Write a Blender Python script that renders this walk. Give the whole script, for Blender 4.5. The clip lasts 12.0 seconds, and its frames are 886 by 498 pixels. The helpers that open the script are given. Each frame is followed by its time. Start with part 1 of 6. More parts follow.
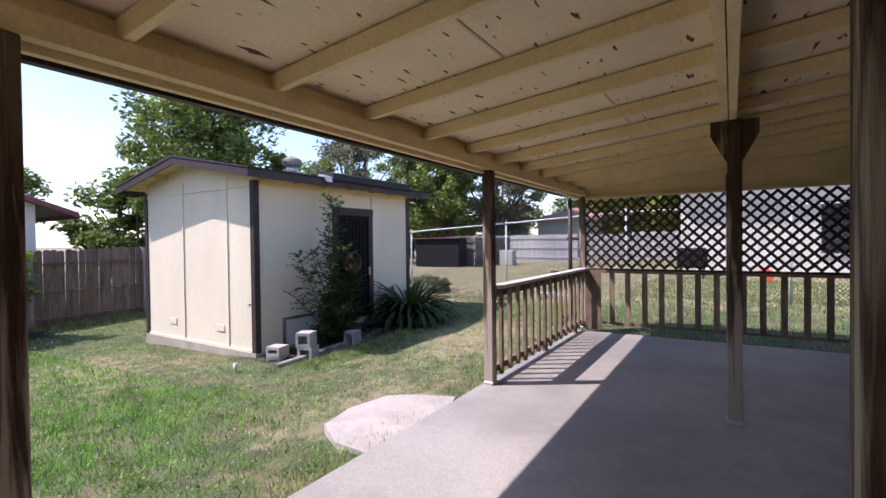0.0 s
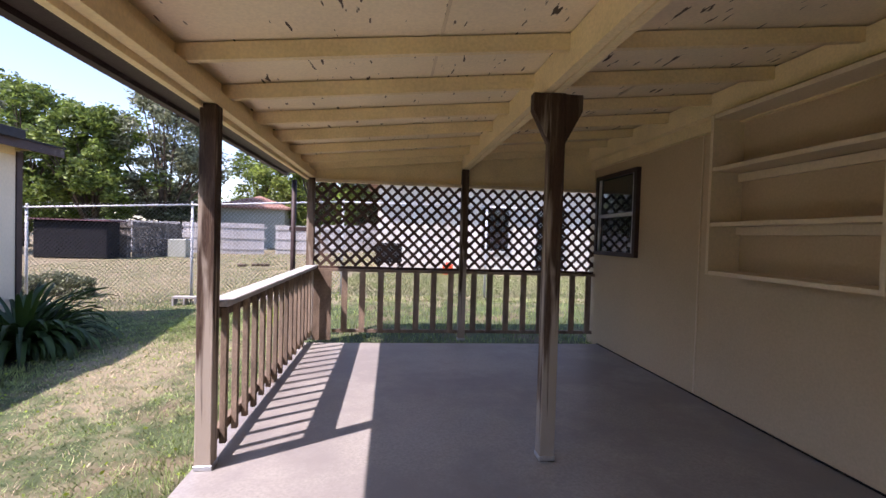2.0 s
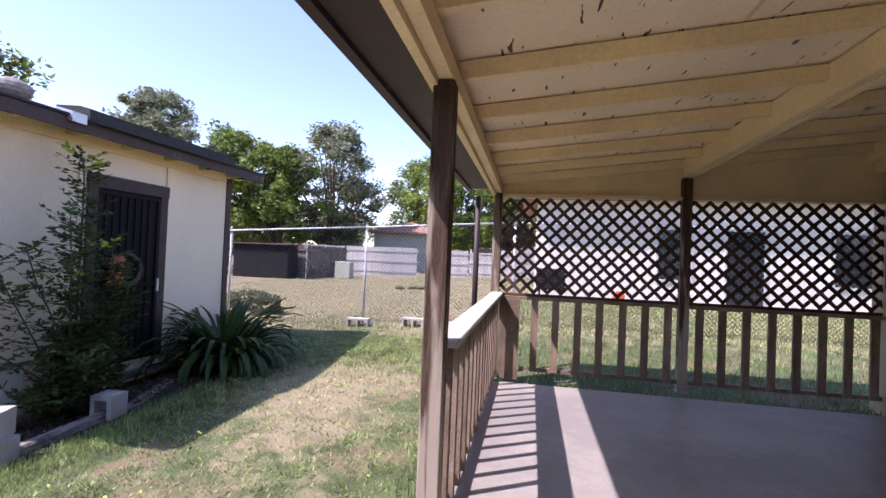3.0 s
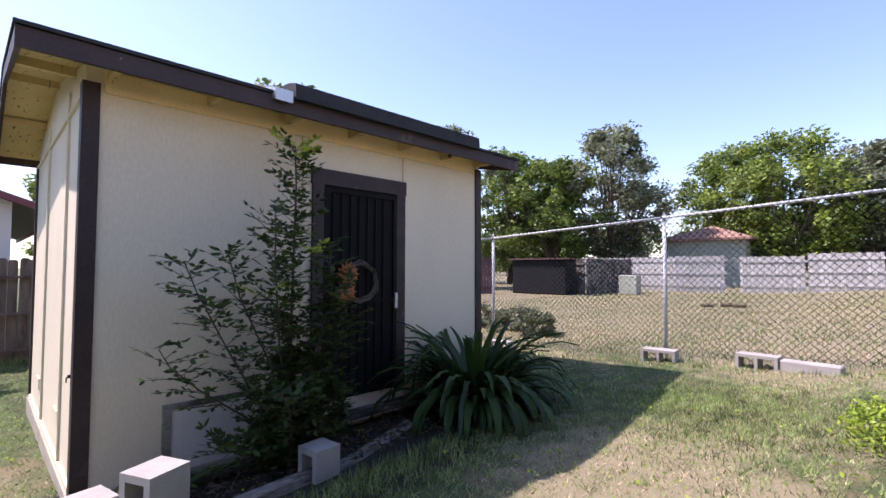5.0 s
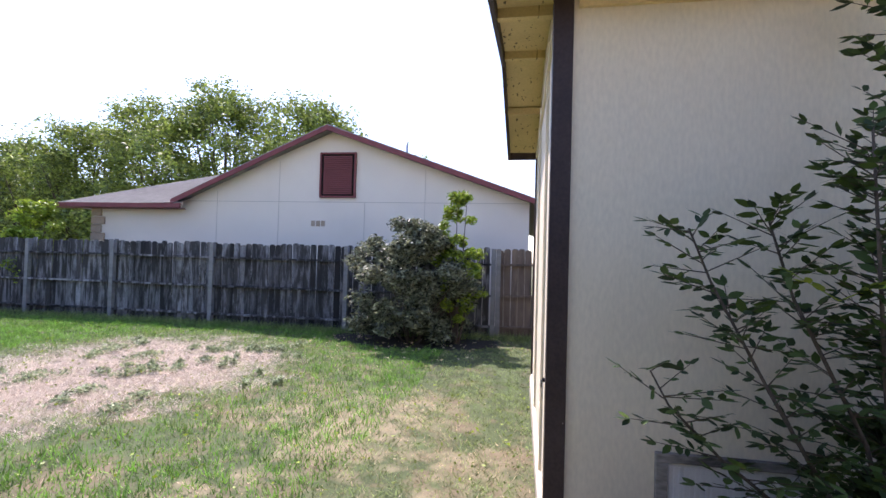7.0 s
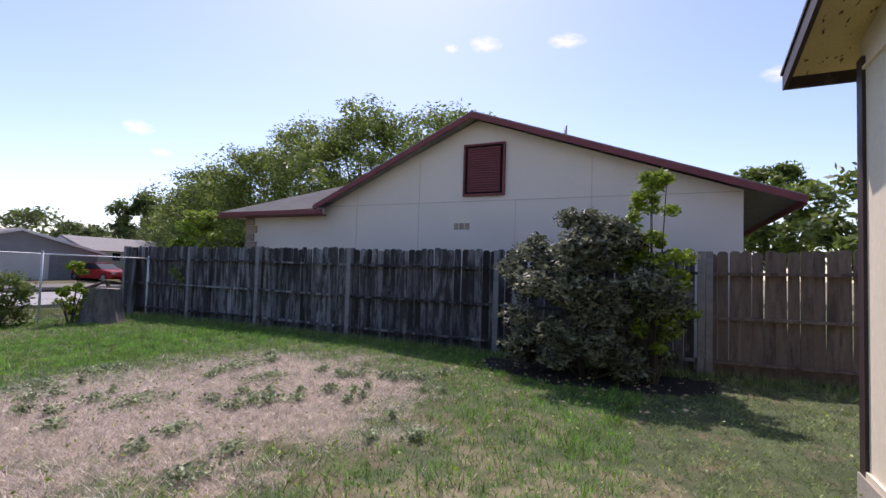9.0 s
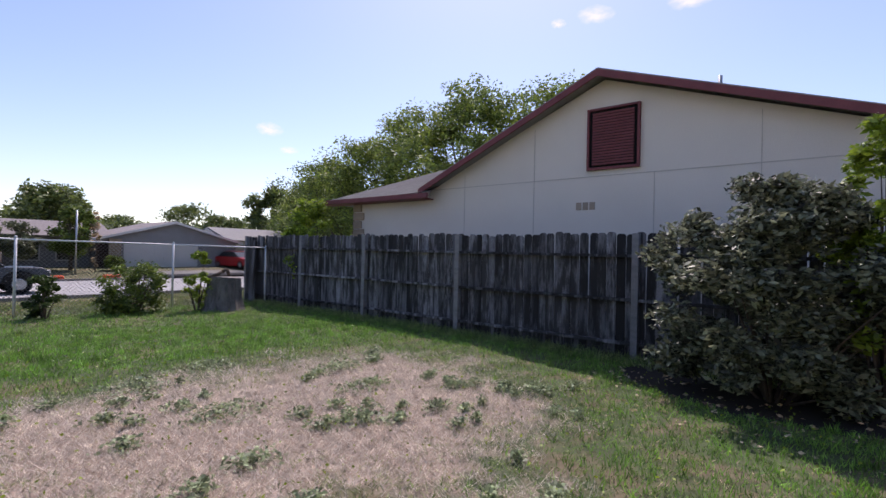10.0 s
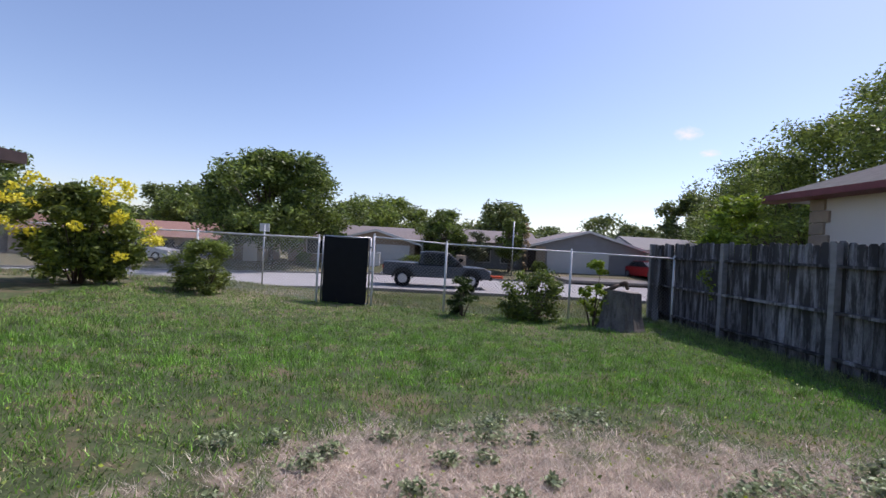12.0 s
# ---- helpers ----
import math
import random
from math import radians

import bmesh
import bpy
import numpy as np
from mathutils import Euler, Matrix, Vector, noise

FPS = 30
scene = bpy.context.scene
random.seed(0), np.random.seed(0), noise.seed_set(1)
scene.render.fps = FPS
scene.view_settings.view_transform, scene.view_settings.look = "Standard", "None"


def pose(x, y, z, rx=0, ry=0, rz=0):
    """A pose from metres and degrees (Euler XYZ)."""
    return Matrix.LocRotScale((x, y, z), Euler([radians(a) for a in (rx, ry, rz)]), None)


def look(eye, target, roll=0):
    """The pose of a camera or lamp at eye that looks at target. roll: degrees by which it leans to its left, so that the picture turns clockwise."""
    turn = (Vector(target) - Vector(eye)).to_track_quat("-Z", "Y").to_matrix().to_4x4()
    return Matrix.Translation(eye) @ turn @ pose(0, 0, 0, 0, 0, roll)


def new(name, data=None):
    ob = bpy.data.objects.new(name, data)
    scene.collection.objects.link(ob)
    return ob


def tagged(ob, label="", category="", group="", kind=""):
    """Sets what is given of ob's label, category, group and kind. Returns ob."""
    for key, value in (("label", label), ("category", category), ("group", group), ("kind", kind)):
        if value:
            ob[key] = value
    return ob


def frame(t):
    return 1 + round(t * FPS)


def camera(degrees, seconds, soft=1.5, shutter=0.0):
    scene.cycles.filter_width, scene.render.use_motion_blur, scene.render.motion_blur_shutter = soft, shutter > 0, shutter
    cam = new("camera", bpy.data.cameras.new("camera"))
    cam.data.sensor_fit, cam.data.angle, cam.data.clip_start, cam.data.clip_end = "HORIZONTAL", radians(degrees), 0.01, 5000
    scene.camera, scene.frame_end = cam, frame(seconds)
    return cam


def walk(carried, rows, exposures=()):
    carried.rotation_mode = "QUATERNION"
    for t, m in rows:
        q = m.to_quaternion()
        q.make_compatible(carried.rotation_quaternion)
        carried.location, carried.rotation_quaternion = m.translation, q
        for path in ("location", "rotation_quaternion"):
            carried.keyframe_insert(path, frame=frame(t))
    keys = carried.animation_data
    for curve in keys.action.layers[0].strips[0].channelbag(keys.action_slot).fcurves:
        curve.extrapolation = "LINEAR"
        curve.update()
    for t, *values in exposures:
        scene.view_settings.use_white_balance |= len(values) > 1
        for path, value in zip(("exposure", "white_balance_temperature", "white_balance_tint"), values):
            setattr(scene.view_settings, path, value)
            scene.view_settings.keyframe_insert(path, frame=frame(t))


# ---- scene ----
cam = camera(87.0, 12.0)
PATH = [
    (0, (0.111, -0.188, 1.544), (-0.941, 1.513, 1.516), -0.7),
    (0.5, (-0.153, 0.119, 1.526), (-0.644, 2.058, 1.494), 0.5),
    (1, (-0.359, 0.445, 1.533), (-0.321, 2.444, 1.498), 0.9),
    (1.5, (-0.58, 0.753, 1.523), (-0.212, 2.719, 1.488), 1.3),
    (2, (-0.834, 1.078, 1.53), (-0.613, 3.065, 1.478), 1.7),
    (2.5, (-1.125, 1.434, 1.503), (-1.156, 3.433, 1.467), 2.2),
    (3, (-1.456, 1.873, 1.481), (-1.829, 3.837, 1.517), 2.4),
    (3.5, (-1.848, 2.293, 1.402), (-2.476, 4.19, 1.484), 3.3),
    (3.7, (-1.955, 2.456, 1.413), (-2.644, 4.332, 1.486), 2.9),
    (5.3, (-2.384, 3.994, 1.315), (-3.913, 5.279, 1.403), 0.9),
    (5.5, (-2.446, 4.076, 1.348), (-4.055, 5.262, 1.432), 1.7),
    (6, (-2.731, 4.17, 1.351), (-4.593, 4.894, 1.424), 1.7),
    (6.5, (-3.109, 4.125, 1.287), (-5.103, 4.265, 1.356), 2.7),
    (7, (-3.69, 4.125, 1.225), (-5.665, 3.819, 1.271), 1.6),
    (7.5, (-4.179, 3.92, 1.204), (-6.094, 3.347, 1.27), 2.2),
    (9.3, (-5.684, 3.047, 1.076), (-7.443, 2.099, 1.147), 1.7),
    (9.5, (-5.849, 2.914, 1.086), (-7.564, 1.886, 1.139), 1.7),
    (10, (-6.323, 2.563, 1.123), (-7.889, 1.318, 1.138), 1.3),
    (10.5, (-6.61, 2.247, 1.146), (-7.904, 0.722, 1.127), 2.1),
    (11, (-6.965, 1.81, 1.143), (-7.922, 0.054, 1.144), 3.1),
    (11.5, (-7.261, 1.405, 1.147), (-7.857, -0.503, 1.172), 3.4),
    (12, (-7.425, 0.935, 1.128), (-7.556, -1.06, 1.118), 3.1),
]
EXPOSURES = [(0.0, 0.98, 6150, 27), (0.5, 0.86, 6250, 28), (1.5, 1.16, 6350, 30), (2.5, 1.33, 6200, 32), (3.5, 1.12, 6150, 36), (5.5, 1.0, 6400, 28), (6.5, 1.08, 6350, 29), (7.0, 1.25, 6350, 27), (7.5, 1.18, 6300, 27), (9.5, 0.22, 6450, 28), (11.5, 0.24, 6300, 26), (12.0, 0.08, 6250, 25)]
walk(cam, [(t, look(eye, target, roll)) for t, eye, target, roll in PATH], EXPOSURES)

# ---- world and sun ----
SUN_DX, SUN_DY, SUN_EL = -0.845, -0.534, 54.0
world = bpy.data.worlds.new("sky")
scene.world = world
world.use_nodes = True
wt = world.node_tree
sky = wt.nodes.new("ShaderNodeTexSky")
sky.sky_type, sky.sun_disc = "NISHITA", False
sky.sun_elevation = radians(SUN_EL)
sky.sun_rotation = math.atan2(SUN_DX, SUN_DY)
sky.air_density, sky.dust_density, sky.ozone_density = 1.0, 0.6, 1.6
bg = wt.nodes["Background"]
bg.inputs["Strength"].default_value = 0.15
wt.links.new(sky.outputs[0], bg.inputs["Color"])
sun = new("sun", bpy.data.lights.new("sun", "SUN"))
sun.data.energy, sun.data.angle, sun.data.color = 4.2, radians(0.6), (1.0, 0.95, 0.88)
_ce = math.cos(radians(SUN_EL))
sun.matrix_world = look((SUN_DX * _ce * 60, SUN_DY * _ce * 60, math.sin(radians(SUN_EL)) * 60), (0, 0, 0))


# ---- materials ----
def material(name, color, rough=0.8, var=0.15, scale=4.0, stretch=(1, 1, 1), bump=0.2, fine=60.0, metal=0.0, second=None, second_amount=0.5, piece=0.0, spec=0.3):
    """A painted, wooden or mineral surface: two scales of colour variation, fine relief, and a second colour in patches."""
    m = bpy.data.materials.new(name)
    m.use_nodes = True
    nt = m.node_tree
    N, L = nt.nodes, nt.links
    b = N["Principled BSDF"]
    b.inputs["Roughness"].default_value, b.inputs["Metallic"].default_value = rough, metal
    b.inputs["Specular IOR Level"].default_value = spec
    tc = N.new("ShaderNodeTexCoord")
    mp = N.new("ShaderNodeMapping")
    mp.inputs["Scale"].default_value = stretch
    L.new(tc.outputs["Object"], mp.inputs["Vector"])
    info = N.new("ShaderNodeObjectInfo")
    off = N.new("ShaderNodeVectorMath")
    off.operation = "MULTIPLY_ADD"
    off.inputs[1].default_value = (37, 17, 11)
    L.new(info.outputs["Random"], off.inputs[0])
    L.new(mp.outputs[0], off.inputs[2])
    n1, n2 = N.new("ShaderNodeTexNoise"), N.new("ShaderNodeTexNoise")
    n1.inputs["Scale"].default_value, n2.inputs["Scale"].default_value = scale, fine
    n1.inputs["Detail"].default_value, n2.inputs["Detail"].default_value = 5, 4
    for n in (n1, n2):
        L.new(off.outputs[0], n.inputs["Vector"])
    ramp = N.new("ShaderNodeValToRGB")
    a = [max(0, c * (1 - var * 2)) for c in color]
    z = [min(1, c * (1 + var)) for c in color]
    ramp.color_ramp.elements[0].position, ramp.color_ramp.elements[1].position = 0.3, 0.7
    ramp.color_ramp.elements[0].color, ramp.color_ramp.elements[1].color = (*a, 1), (*z, 1)
    mixn = N.new("ShaderNodeMath")
    mixn.operation = "MULTIPLY_ADD"
    mixn.inputs[1].default_value, mixn.inputs[2].default_value = 0.5, 0.0
    L.new(n2.outputs[0], mixn.inputs[0])
    half = N.new("ShaderNodeMath")
    half.operation = "MULTIPLY_ADD"
    half.inputs[1].default_value = 0.5
    L.new(n1.outputs[0], half.inputs[0])
    L.new(mixn.outputs[0], half.inputs[2])
    L.new(half.outputs[0], ramp.inputs[0])
    out = ramp.outputs[0]
    if second:
        n3 = N.new("ShaderNodeTexNoise")
        n3.inputs["Scale"].default_value, n3.inputs["Detail"].default_value = scale * 0.6, 8
        n3.inputs["Roughness"].default_value = 0.7
        L.new(off.outputs[0], n3.inputs["Vector"])
        r3 = N.new("ShaderNodeValToRGB")
        c = 1 - second_amount
        r3.color_ramp.elements[0].position, r3.color_ramp.elements[1].position = c * 0.6 + 0.15, c * 0.6 + 0.27
        mx = N.new("ShaderNodeMix")
        mx.data_type = "RGBA"
        L.new(n3.outputs[0], r3.inputs[0])
        L.new(r3.outputs[0], mx.inputs["Factor"])
        L.new(out, mx.inputs["A"])
        mx.inputs["B"].default_value = (*second, 1)
        out = mx.outputs["Result"]
    if piece:
        h = N.new("ShaderNodeHueSaturation")
        pm = N.new("ShaderNodeMapRange")
        pm.inputs["To Min"].default_value, pm.inputs["To Max"].default_value = 1 - piece, 1 + piece
        L.new(info.outputs["Random"], pm.inputs["Value"])
        L.new(pm.outputs[0], h.inputs["Value"])
        L.new(out, h.inputs["Color"])
        out = h.outputs[0]
    L.new(out, b.inputs["Base Color"])
    if bump:
        bp = N.new("ShaderNodeBump")
        bp.inputs["Strength"].default_value, bp.inputs["Distance"].default_value = bump, 0.01
        L.new(half.outputs[0], bp.inputs["Height"])
        L.new(bp.outputs[0], b.inputs["Normal"])
    return m


def leaf_material(name, color, var=0.35, tint=(1.3, 1.15, 0.6), patch=0.0, lo=0.55, hi=1.35):
    """Leaves: each its own green, a little light through them."""
    m = bpy.data.materials.new(name)
    m.use_nodes = True
    N, L = m.node_tree.nodes, m.node_tree.links
    b = N["Principled BSDF"]
    b.inputs["Roughness"].default_value = 0.5
    b.inputs["Specular IOR Level"].default_value = 0.35
    g = N.new("ShaderNodeNewGeometry")
    ramp = N.new("ShaderNodeValToRGB")
    e = ramp.color_ramp.elements
    e[0].color = (*[c * (1 - var) for c in color], 1)
    e[1].color = (*[min(1, c * t * (1 + var)) for c, t in zip(color, tint)], 1)
    L.new(g.outputs["Random Per Island"], ramp.inputs[0])
    out = ramp.outputs[0]
    if patch:
        tc, ns, mr, hs = N.new("ShaderNodeTexCoord"), N.new("ShaderNodeTexNoise"), N.new("ShaderNodeMapRange"), N.new("ShaderNodeHueSaturation")
        ns.inputs["Scale"].default_value, ns.inputs["Detail"].default_value, ns.inputs["Roughness"].default_value = patch, 5, 0.7
        mr.inputs["From Min"].default_value, mr.inputs["From Max"].default_value = 0.36, 0.64
        mr.inputs["To Min"].default_value, mr.inputs["To Max"].default_value = lo, hi
        L.new(tc.outputs["Object"], ns.inputs["Vector"])
        L.new(ns.outputs[0], mr.inputs["Value"])
        L.new(mr.outputs[0], hs.inputs["Value"])
        L.new(out, hs.inputs["Color"])
        out = hs.outputs[0]
    L.new(out, b.inputs["Base Color"])
    tr = N.new("ShaderNodeBsdfTranslucent")
    L.new(out, tr.inputs["Color"])
    mix = N.new("ShaderNodeMixShader")
    mix.inputs[0].default_value = 0.3
    L.new(b.outputs[0], mix.inputs[1])
    L.new(tr.outputs[0], mix.inputs[2])
    L.new(mix.outputs[0], N["Material Output"].inputs["Surface"])
    return m


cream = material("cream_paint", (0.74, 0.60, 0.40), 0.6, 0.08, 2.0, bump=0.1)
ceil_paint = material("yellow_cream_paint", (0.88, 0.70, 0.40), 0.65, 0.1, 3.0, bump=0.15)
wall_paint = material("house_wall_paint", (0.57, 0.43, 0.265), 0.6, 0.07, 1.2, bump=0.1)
shed_paint = material("shed_wall_paint", (0.76, 0.665, 0.50), 0.65, 0.07, 1.5, stretch=(1, 1, 0.4), bump=0.04)
brown_trim = material("dark_brown_paint", (0.052, 0.034, 0.032), 0.55, 0.2, 5.0, second=(0.12, 0.10, 0.08), second_amount=0.25)
post_wood = material("stained_post_wood", (0.075, 0.042, 0.026), 0.75, 0.4, 2.5, stretch=(7, 7, 0.45), bump=0.6, second=(0.165, 0.12, 0.085), second_amount=0.45)
rail_wood = material("weathered_rail_wood", (0.26, 0.19, 0.135), 0.85, 0.3, 5.0, stretch=(3, 3, 1), bump=0.4, piece=0.2)
lattice_wood = material("brown_lattice_wood", (0.085, 0.05, 0.036), 0.8, 0.25, 5.0)
concrete = material("concrete", (0.33, 0.307, 0.275), 0.4, 0.16, 0.9, bump=0.08, second=(0.235, 0.215, 0.20), second_amount=0.5, spec=0.22)
grass_mat = material("lawn_soil", (0.075, 0.10, 0.04), 0.95, 0.35, 3.0, bump=0.8, second=(0.145, 0.115, 0.07), second_amount=0.42)
dry_soil = material("dry_soil", (0.36, 0.27, 0.19), 0.95, 0.2, 2.0, bump=0.5)
asphalt = material("asphalt", (0.40, 0.39, 0.38), 0.9, 0.1, 1.0, bump=0.2)
fence_wood = material("grey_fence_wood", (0.24, 0.235, 0.245), 0.9, 0.35, 2.5, stretch=(4, 4, 0.7), bump=0.5, second=(0.045, 0.042, 0.042), second_amount=0.56, piece=0.5)
fence_rail = material("bleached_fence_rail", (0.27, 0.262, 0.262), 0.9, 0.2, 3.0, stretch=(4, 1, 4), bump=0.3)
white_wall = material("neighbour_wall_paint", (0.74, 0.68, 0.60), 0.7, 0.05, 1.0)
red_trim = material("dark_red_paint", (0.215, 0.062, 0.066), 0.6, 0.15, 4.0)
wire_mat = material("galvanised_wire", (0.72, 0.73, 0.73), 0.6, 0.08, 8.0, metal=0.0)
galv = material("galvanised_steel", (0.55, 0.56, 0.57), 0.45, 0.1, 8.0, metal=0.8)
shingle = material("grey_shingle", (0.28, 0.27, 0.26), 0.95, 0.15, 6.0)
black_cloth = material("black_mesh_cloth", (0.008, 0.009, 0.012), 0.7, 0.2, 8.0)
leaf_a = leaf_material("leaf_green", (0.075, 0.115, 0.03))
seam_paint = material("seam_shadow_paint", (0.52, 0.48, 0.42), 0.8, 0.05, 3.0)
bark = material("bark", (0.13, 0.10, 0.075), 0.95, 0.3, 6.0, stretch=(2, 2, 0.5), bump=0.6)


chip_paint = material("chipped_plywood_paint", (0.90, 0.75, 0.52), 0.7, 0.08, 2.0, bump=0.15)


def add_chips(m, dark, stretch, scale, level, width=0.02):
    """Small chips of bare dark wood through the paint."""
    N, L = m.node_tree.nodes, m.node_tree.links
    b = N["Principled BSDF"]
    src = b.inputs["Base Color"].links[0].from_socket
    tc, mp, n, r, mx = N.new("ShaderNodeTexCoord"), N.new("ShaderNodeMapping"), N.new("ShaderNodeTexNoise"), N.new("ShaderNodeValToRGB"), N.new("ShaderNodeMix")
    mp.inputs["Scale"].default_value = stretch
    mp.inputs["Rotation"].default_value = (0, 0, 0.25)
    n.inputs["Scale"].default_value, n.inputs["Detail"].default_value = scale, 2
    r.color_ramp.elements[0].position, r.color_ramp.elements[1].position = level, level + width
    mx.data_type = "RGBA"
    mx.inputs["B"].default_value = (*dark, 1)
    L.new(tc.outputs["Object"], mp.inputs[0])
    L.new(mp.outputs[0], n.inputs["Vector"])
    L.new(n.outputs[0], r.inputs[0])
    L.new(r.outputs[0], mx.inputs["Factor"])
    L.new(src, mx.inputs["A"])
    L.new(mx.outputs["Result"], b.inputs["Base Color"])


def add_wear_and_shade(m, color, z0, z1, stretch, scale):
    """Bare weathered wood where the stain has worn away, more and more from z1 down to z0, with the grain showing. The
    dark top this leaves also paints in the eave's shade.
    """
    N, L = m.node_tree.nodes, m.node_tree.links
    b = N["Principled BSDF"]
    src = b.inputs["Base Color"].links[0].from_socket
    tc, sp, mr, mp, n, add, r, mx = (N.new("ShaderNode" + k) for k in ("TexCoord", "SeparateXYZ", "MapRange", "Mapping", "TexNoise", "Math", "ValToRGB", "Mix"))
    mp.inputs["Scale"].default_value = stretch
    n.inputs["Scale"].default_value, n.inputs["Detail"].default_value, n.inputs["Distortion"].default_value = scale, 6, 0.6
    mr.inputs["From Min"].default_value, mr.inputs["From Max"].default_value = z0, z1
    mr.inputs["To Min"].default_value, mr.inputs["To Max"].default_value = 0.20, -0.16
    add.operation = "ADD"
    r.color_ramp.elements[0].position, r.color_ramp.elements[1].position = 0.50, 0.62
    mx.data_type = "RGBA"
    mx.inputs["B"].default_value = (*color, 1)
    L.new(tc.outputs["Object"], sp.inputs[0])
    L.new(tc.outputs["Object"], mp.inputs[0])
    L.new(mp.outputs[0], n.inputs["Vector"])
    L.new(sp.outputs["Z"], mr.inputs["Value"])
    L.new(mr.outputs[0], add.inputs[0])
    L.new(n.outputs[0], add.inputs[1])
    L.new(add.outputs[0], r.inputs[0])
    L.new(r.outputs[0], mx.inputs["Factor"])
    L.new(src, mx.inputs["A"])
    L.new(mx.outputs["Result"], b.inputs["Base Color"])


def add_zones(m, names_colors):
    """Blends colours in by attributes of the mesh, their edges broken up by noise."""
    N, L = m.node_tree.nodes, m.node_tree.links
    b = N["Principled BSDF"]
    for attr, color in names_colors:
        src = b.inputs["Base Color"].links[0].from_socket
        a, n, add, r, mx = N.new("ShaderNodeAttribute"), N.new("ShaderNodeTexNoise"), N.new("ShaderNodeMath"), N.new("ShaderNodeValToRGB"), N.new("ShaderNodeMix")
        tc = N.new("ShaderNodeTexCoord")
        a.attribute_name = attr
        n.inputs["Scale"].default_value, n.inputs["Detail"].default_value = 5.0, 8
        L.new(tc.outputs["Object"], n.inputs["Vector"])
        add.operation = "ADD"
        L.new(a.outputs["Fac"], add.inputs[0])
        L.new(n.outputs[0], add.inputs[1])
        r.color_ramp.elements[0].position, r.color_ramp.elements[1].position = 0.72, 1.42
        mx.data_type = "RGBA"
        mx.inputs["B"].default_value = (*color, 1)
        L.new(add.outputs[0], r.inputs[0])
        L.new(r.outputs[0], mx.inputs["Factor"])
        L.new(src, mx.inputs["A"])
        L.new(mx.outputs["Result"], b.inputs["Base Color"])


def glass_material(name, color, rough=0.05):
    m = bpy.data.materials.new(name)
    m.use_nodes = True
    b = m.node_tree.nodes["Principled BSDF"]
    b.inputs["Base Color"].default_value = (*color, 1)
    b.inputs["Roughness"].default_value = rough
    b.inputs["Specular IOR Level"].default_value = 0.6
    return m


add_wear_and_shade(post_wood, (0.36, 0.30, 0.235), 0.0, 2.3, (9, 9, 0.6), 2.2)
add_chips(chip_paint, (0.10, 0.07, 0.045), (16, 3.5, 1), 1.6, 0.665)
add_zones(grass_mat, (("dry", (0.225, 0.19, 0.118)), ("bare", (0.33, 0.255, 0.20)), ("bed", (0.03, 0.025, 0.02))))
add_chips(brown_trim, (0.25, 0.2, 0.17), (3, 3, 3), 9.0, 0.75)
ply_soffit = material("soffit_paint", (0.62, 0.48, 0.24), 0.7, 0.1, 3.0)
add_chips(ply_soffit, (0.07, 0.05, 0.03), (10, 30, 1), 1.2, 0.66)
foundation = material("foundation_concrete", (0.42, 0.37, 0.30), 0.9, 0.2, 4.0, bump=0.4)
block_mat = material("concrete_block", (0.40, 0.37, 0.345), 0.95, 0.12, 6.0, bump=0.5, fine=120)
timber_mat = material("old_peeling_timber", (0.30, 0.27, 0.24), 0.95, 0.3, 6.0, stretch=(1, 0.3, 1), bump=0.5, second=(0.05, 0.045, 0.04), second_amount=0.5)
pale_wood = material("pale_weathered_wood", (0.50, 0.485, 0.47), 0.95, 0.15, 2.0, stretch=(3, 3, 0.6), bump=0.3, piece=0.12)
purple_wood = material("dark_maroon_fence", (0.16, 0.09, 0.10), 0.9, 0.2, 2.0)
iron = material("black_iron", (0.012, 0.010, 0.010), 0.7, 0.2, 10.0, spec=0.15)
glass_dark = glass_material("dark_window_glass", (0.03, 0.035, 0.04))
white_metal = material("white_window_frame", (0.6, 0.6, 0.58), 0.4, 0.05, 5.0)
roof_brown = material("brown_shingle", (0.27, 0.16, 0.12), 0.95, 0.15, 8.0)
roof_grey = material("grey_brown_shingle", (0.25, 0.22, 0.21), 0.95, 0.15, 8.0)
roof_red = material("red_brown_shingle", (0.34, 0.20, 0.16), 0.95, 0.15, 8.0)
wall_grey = material("grey_siding", (0.28, 0.28, 0.29), 0.8, 0.08, 2.0)
wall_tan = material("tan_brick_wall", (0.42, 0.33, 0.25), 0.85, 0.12, 3.0)
wall_green = material("pale_green_siding", (0.38, 0.40, 0.34), 0.8, 0.08, 2.0)
siding_white = material("white_lap_siding", (0.80, 0.76, 0.68), 0.7, 0.05, 2.0)
garage_white = material("white_garage_door", (0.74, 0.72, 0.69), 0.6, 0.04, 2.0)
truck_paint = material("slate_grey_car_paint", (0.07, 0.085, 0.105), 0.3, 0.05, 2.0, bump=0.0, spec=0.6)
silver_paint = material("silver_car_paint", (0.45, 0.46, 0.48), 0.3, 0.05, 2.0, bump=0.0, spec=0.6)
red_paint = material("red_car_paint", (0.45, 0.02, 0.02), 0.3, 0.05, 2.0, bump=0.0, spec=0.6)
navy_paint = material("dark_blue_car_paint", (0.02, 0.025, 0.05), 0.3, 0.05, 2.0, bump=0.0, spec=0.6)
tyre = material("tyre_rubber", (0.015, 0.015, 0.015), 0.85, 0.2, 8.0)
orange = material("orange_plastic", (0.75, 0.10, 0.03), 0.5, 0.05, 5.0)
stone_mat = material("pink_flagstone", (0.38, 0.34, 0.31), 0.9, 0.15, 3.0, bump=0.3, second=(0.40, 0.36, 0.32), second_amount=0.45)
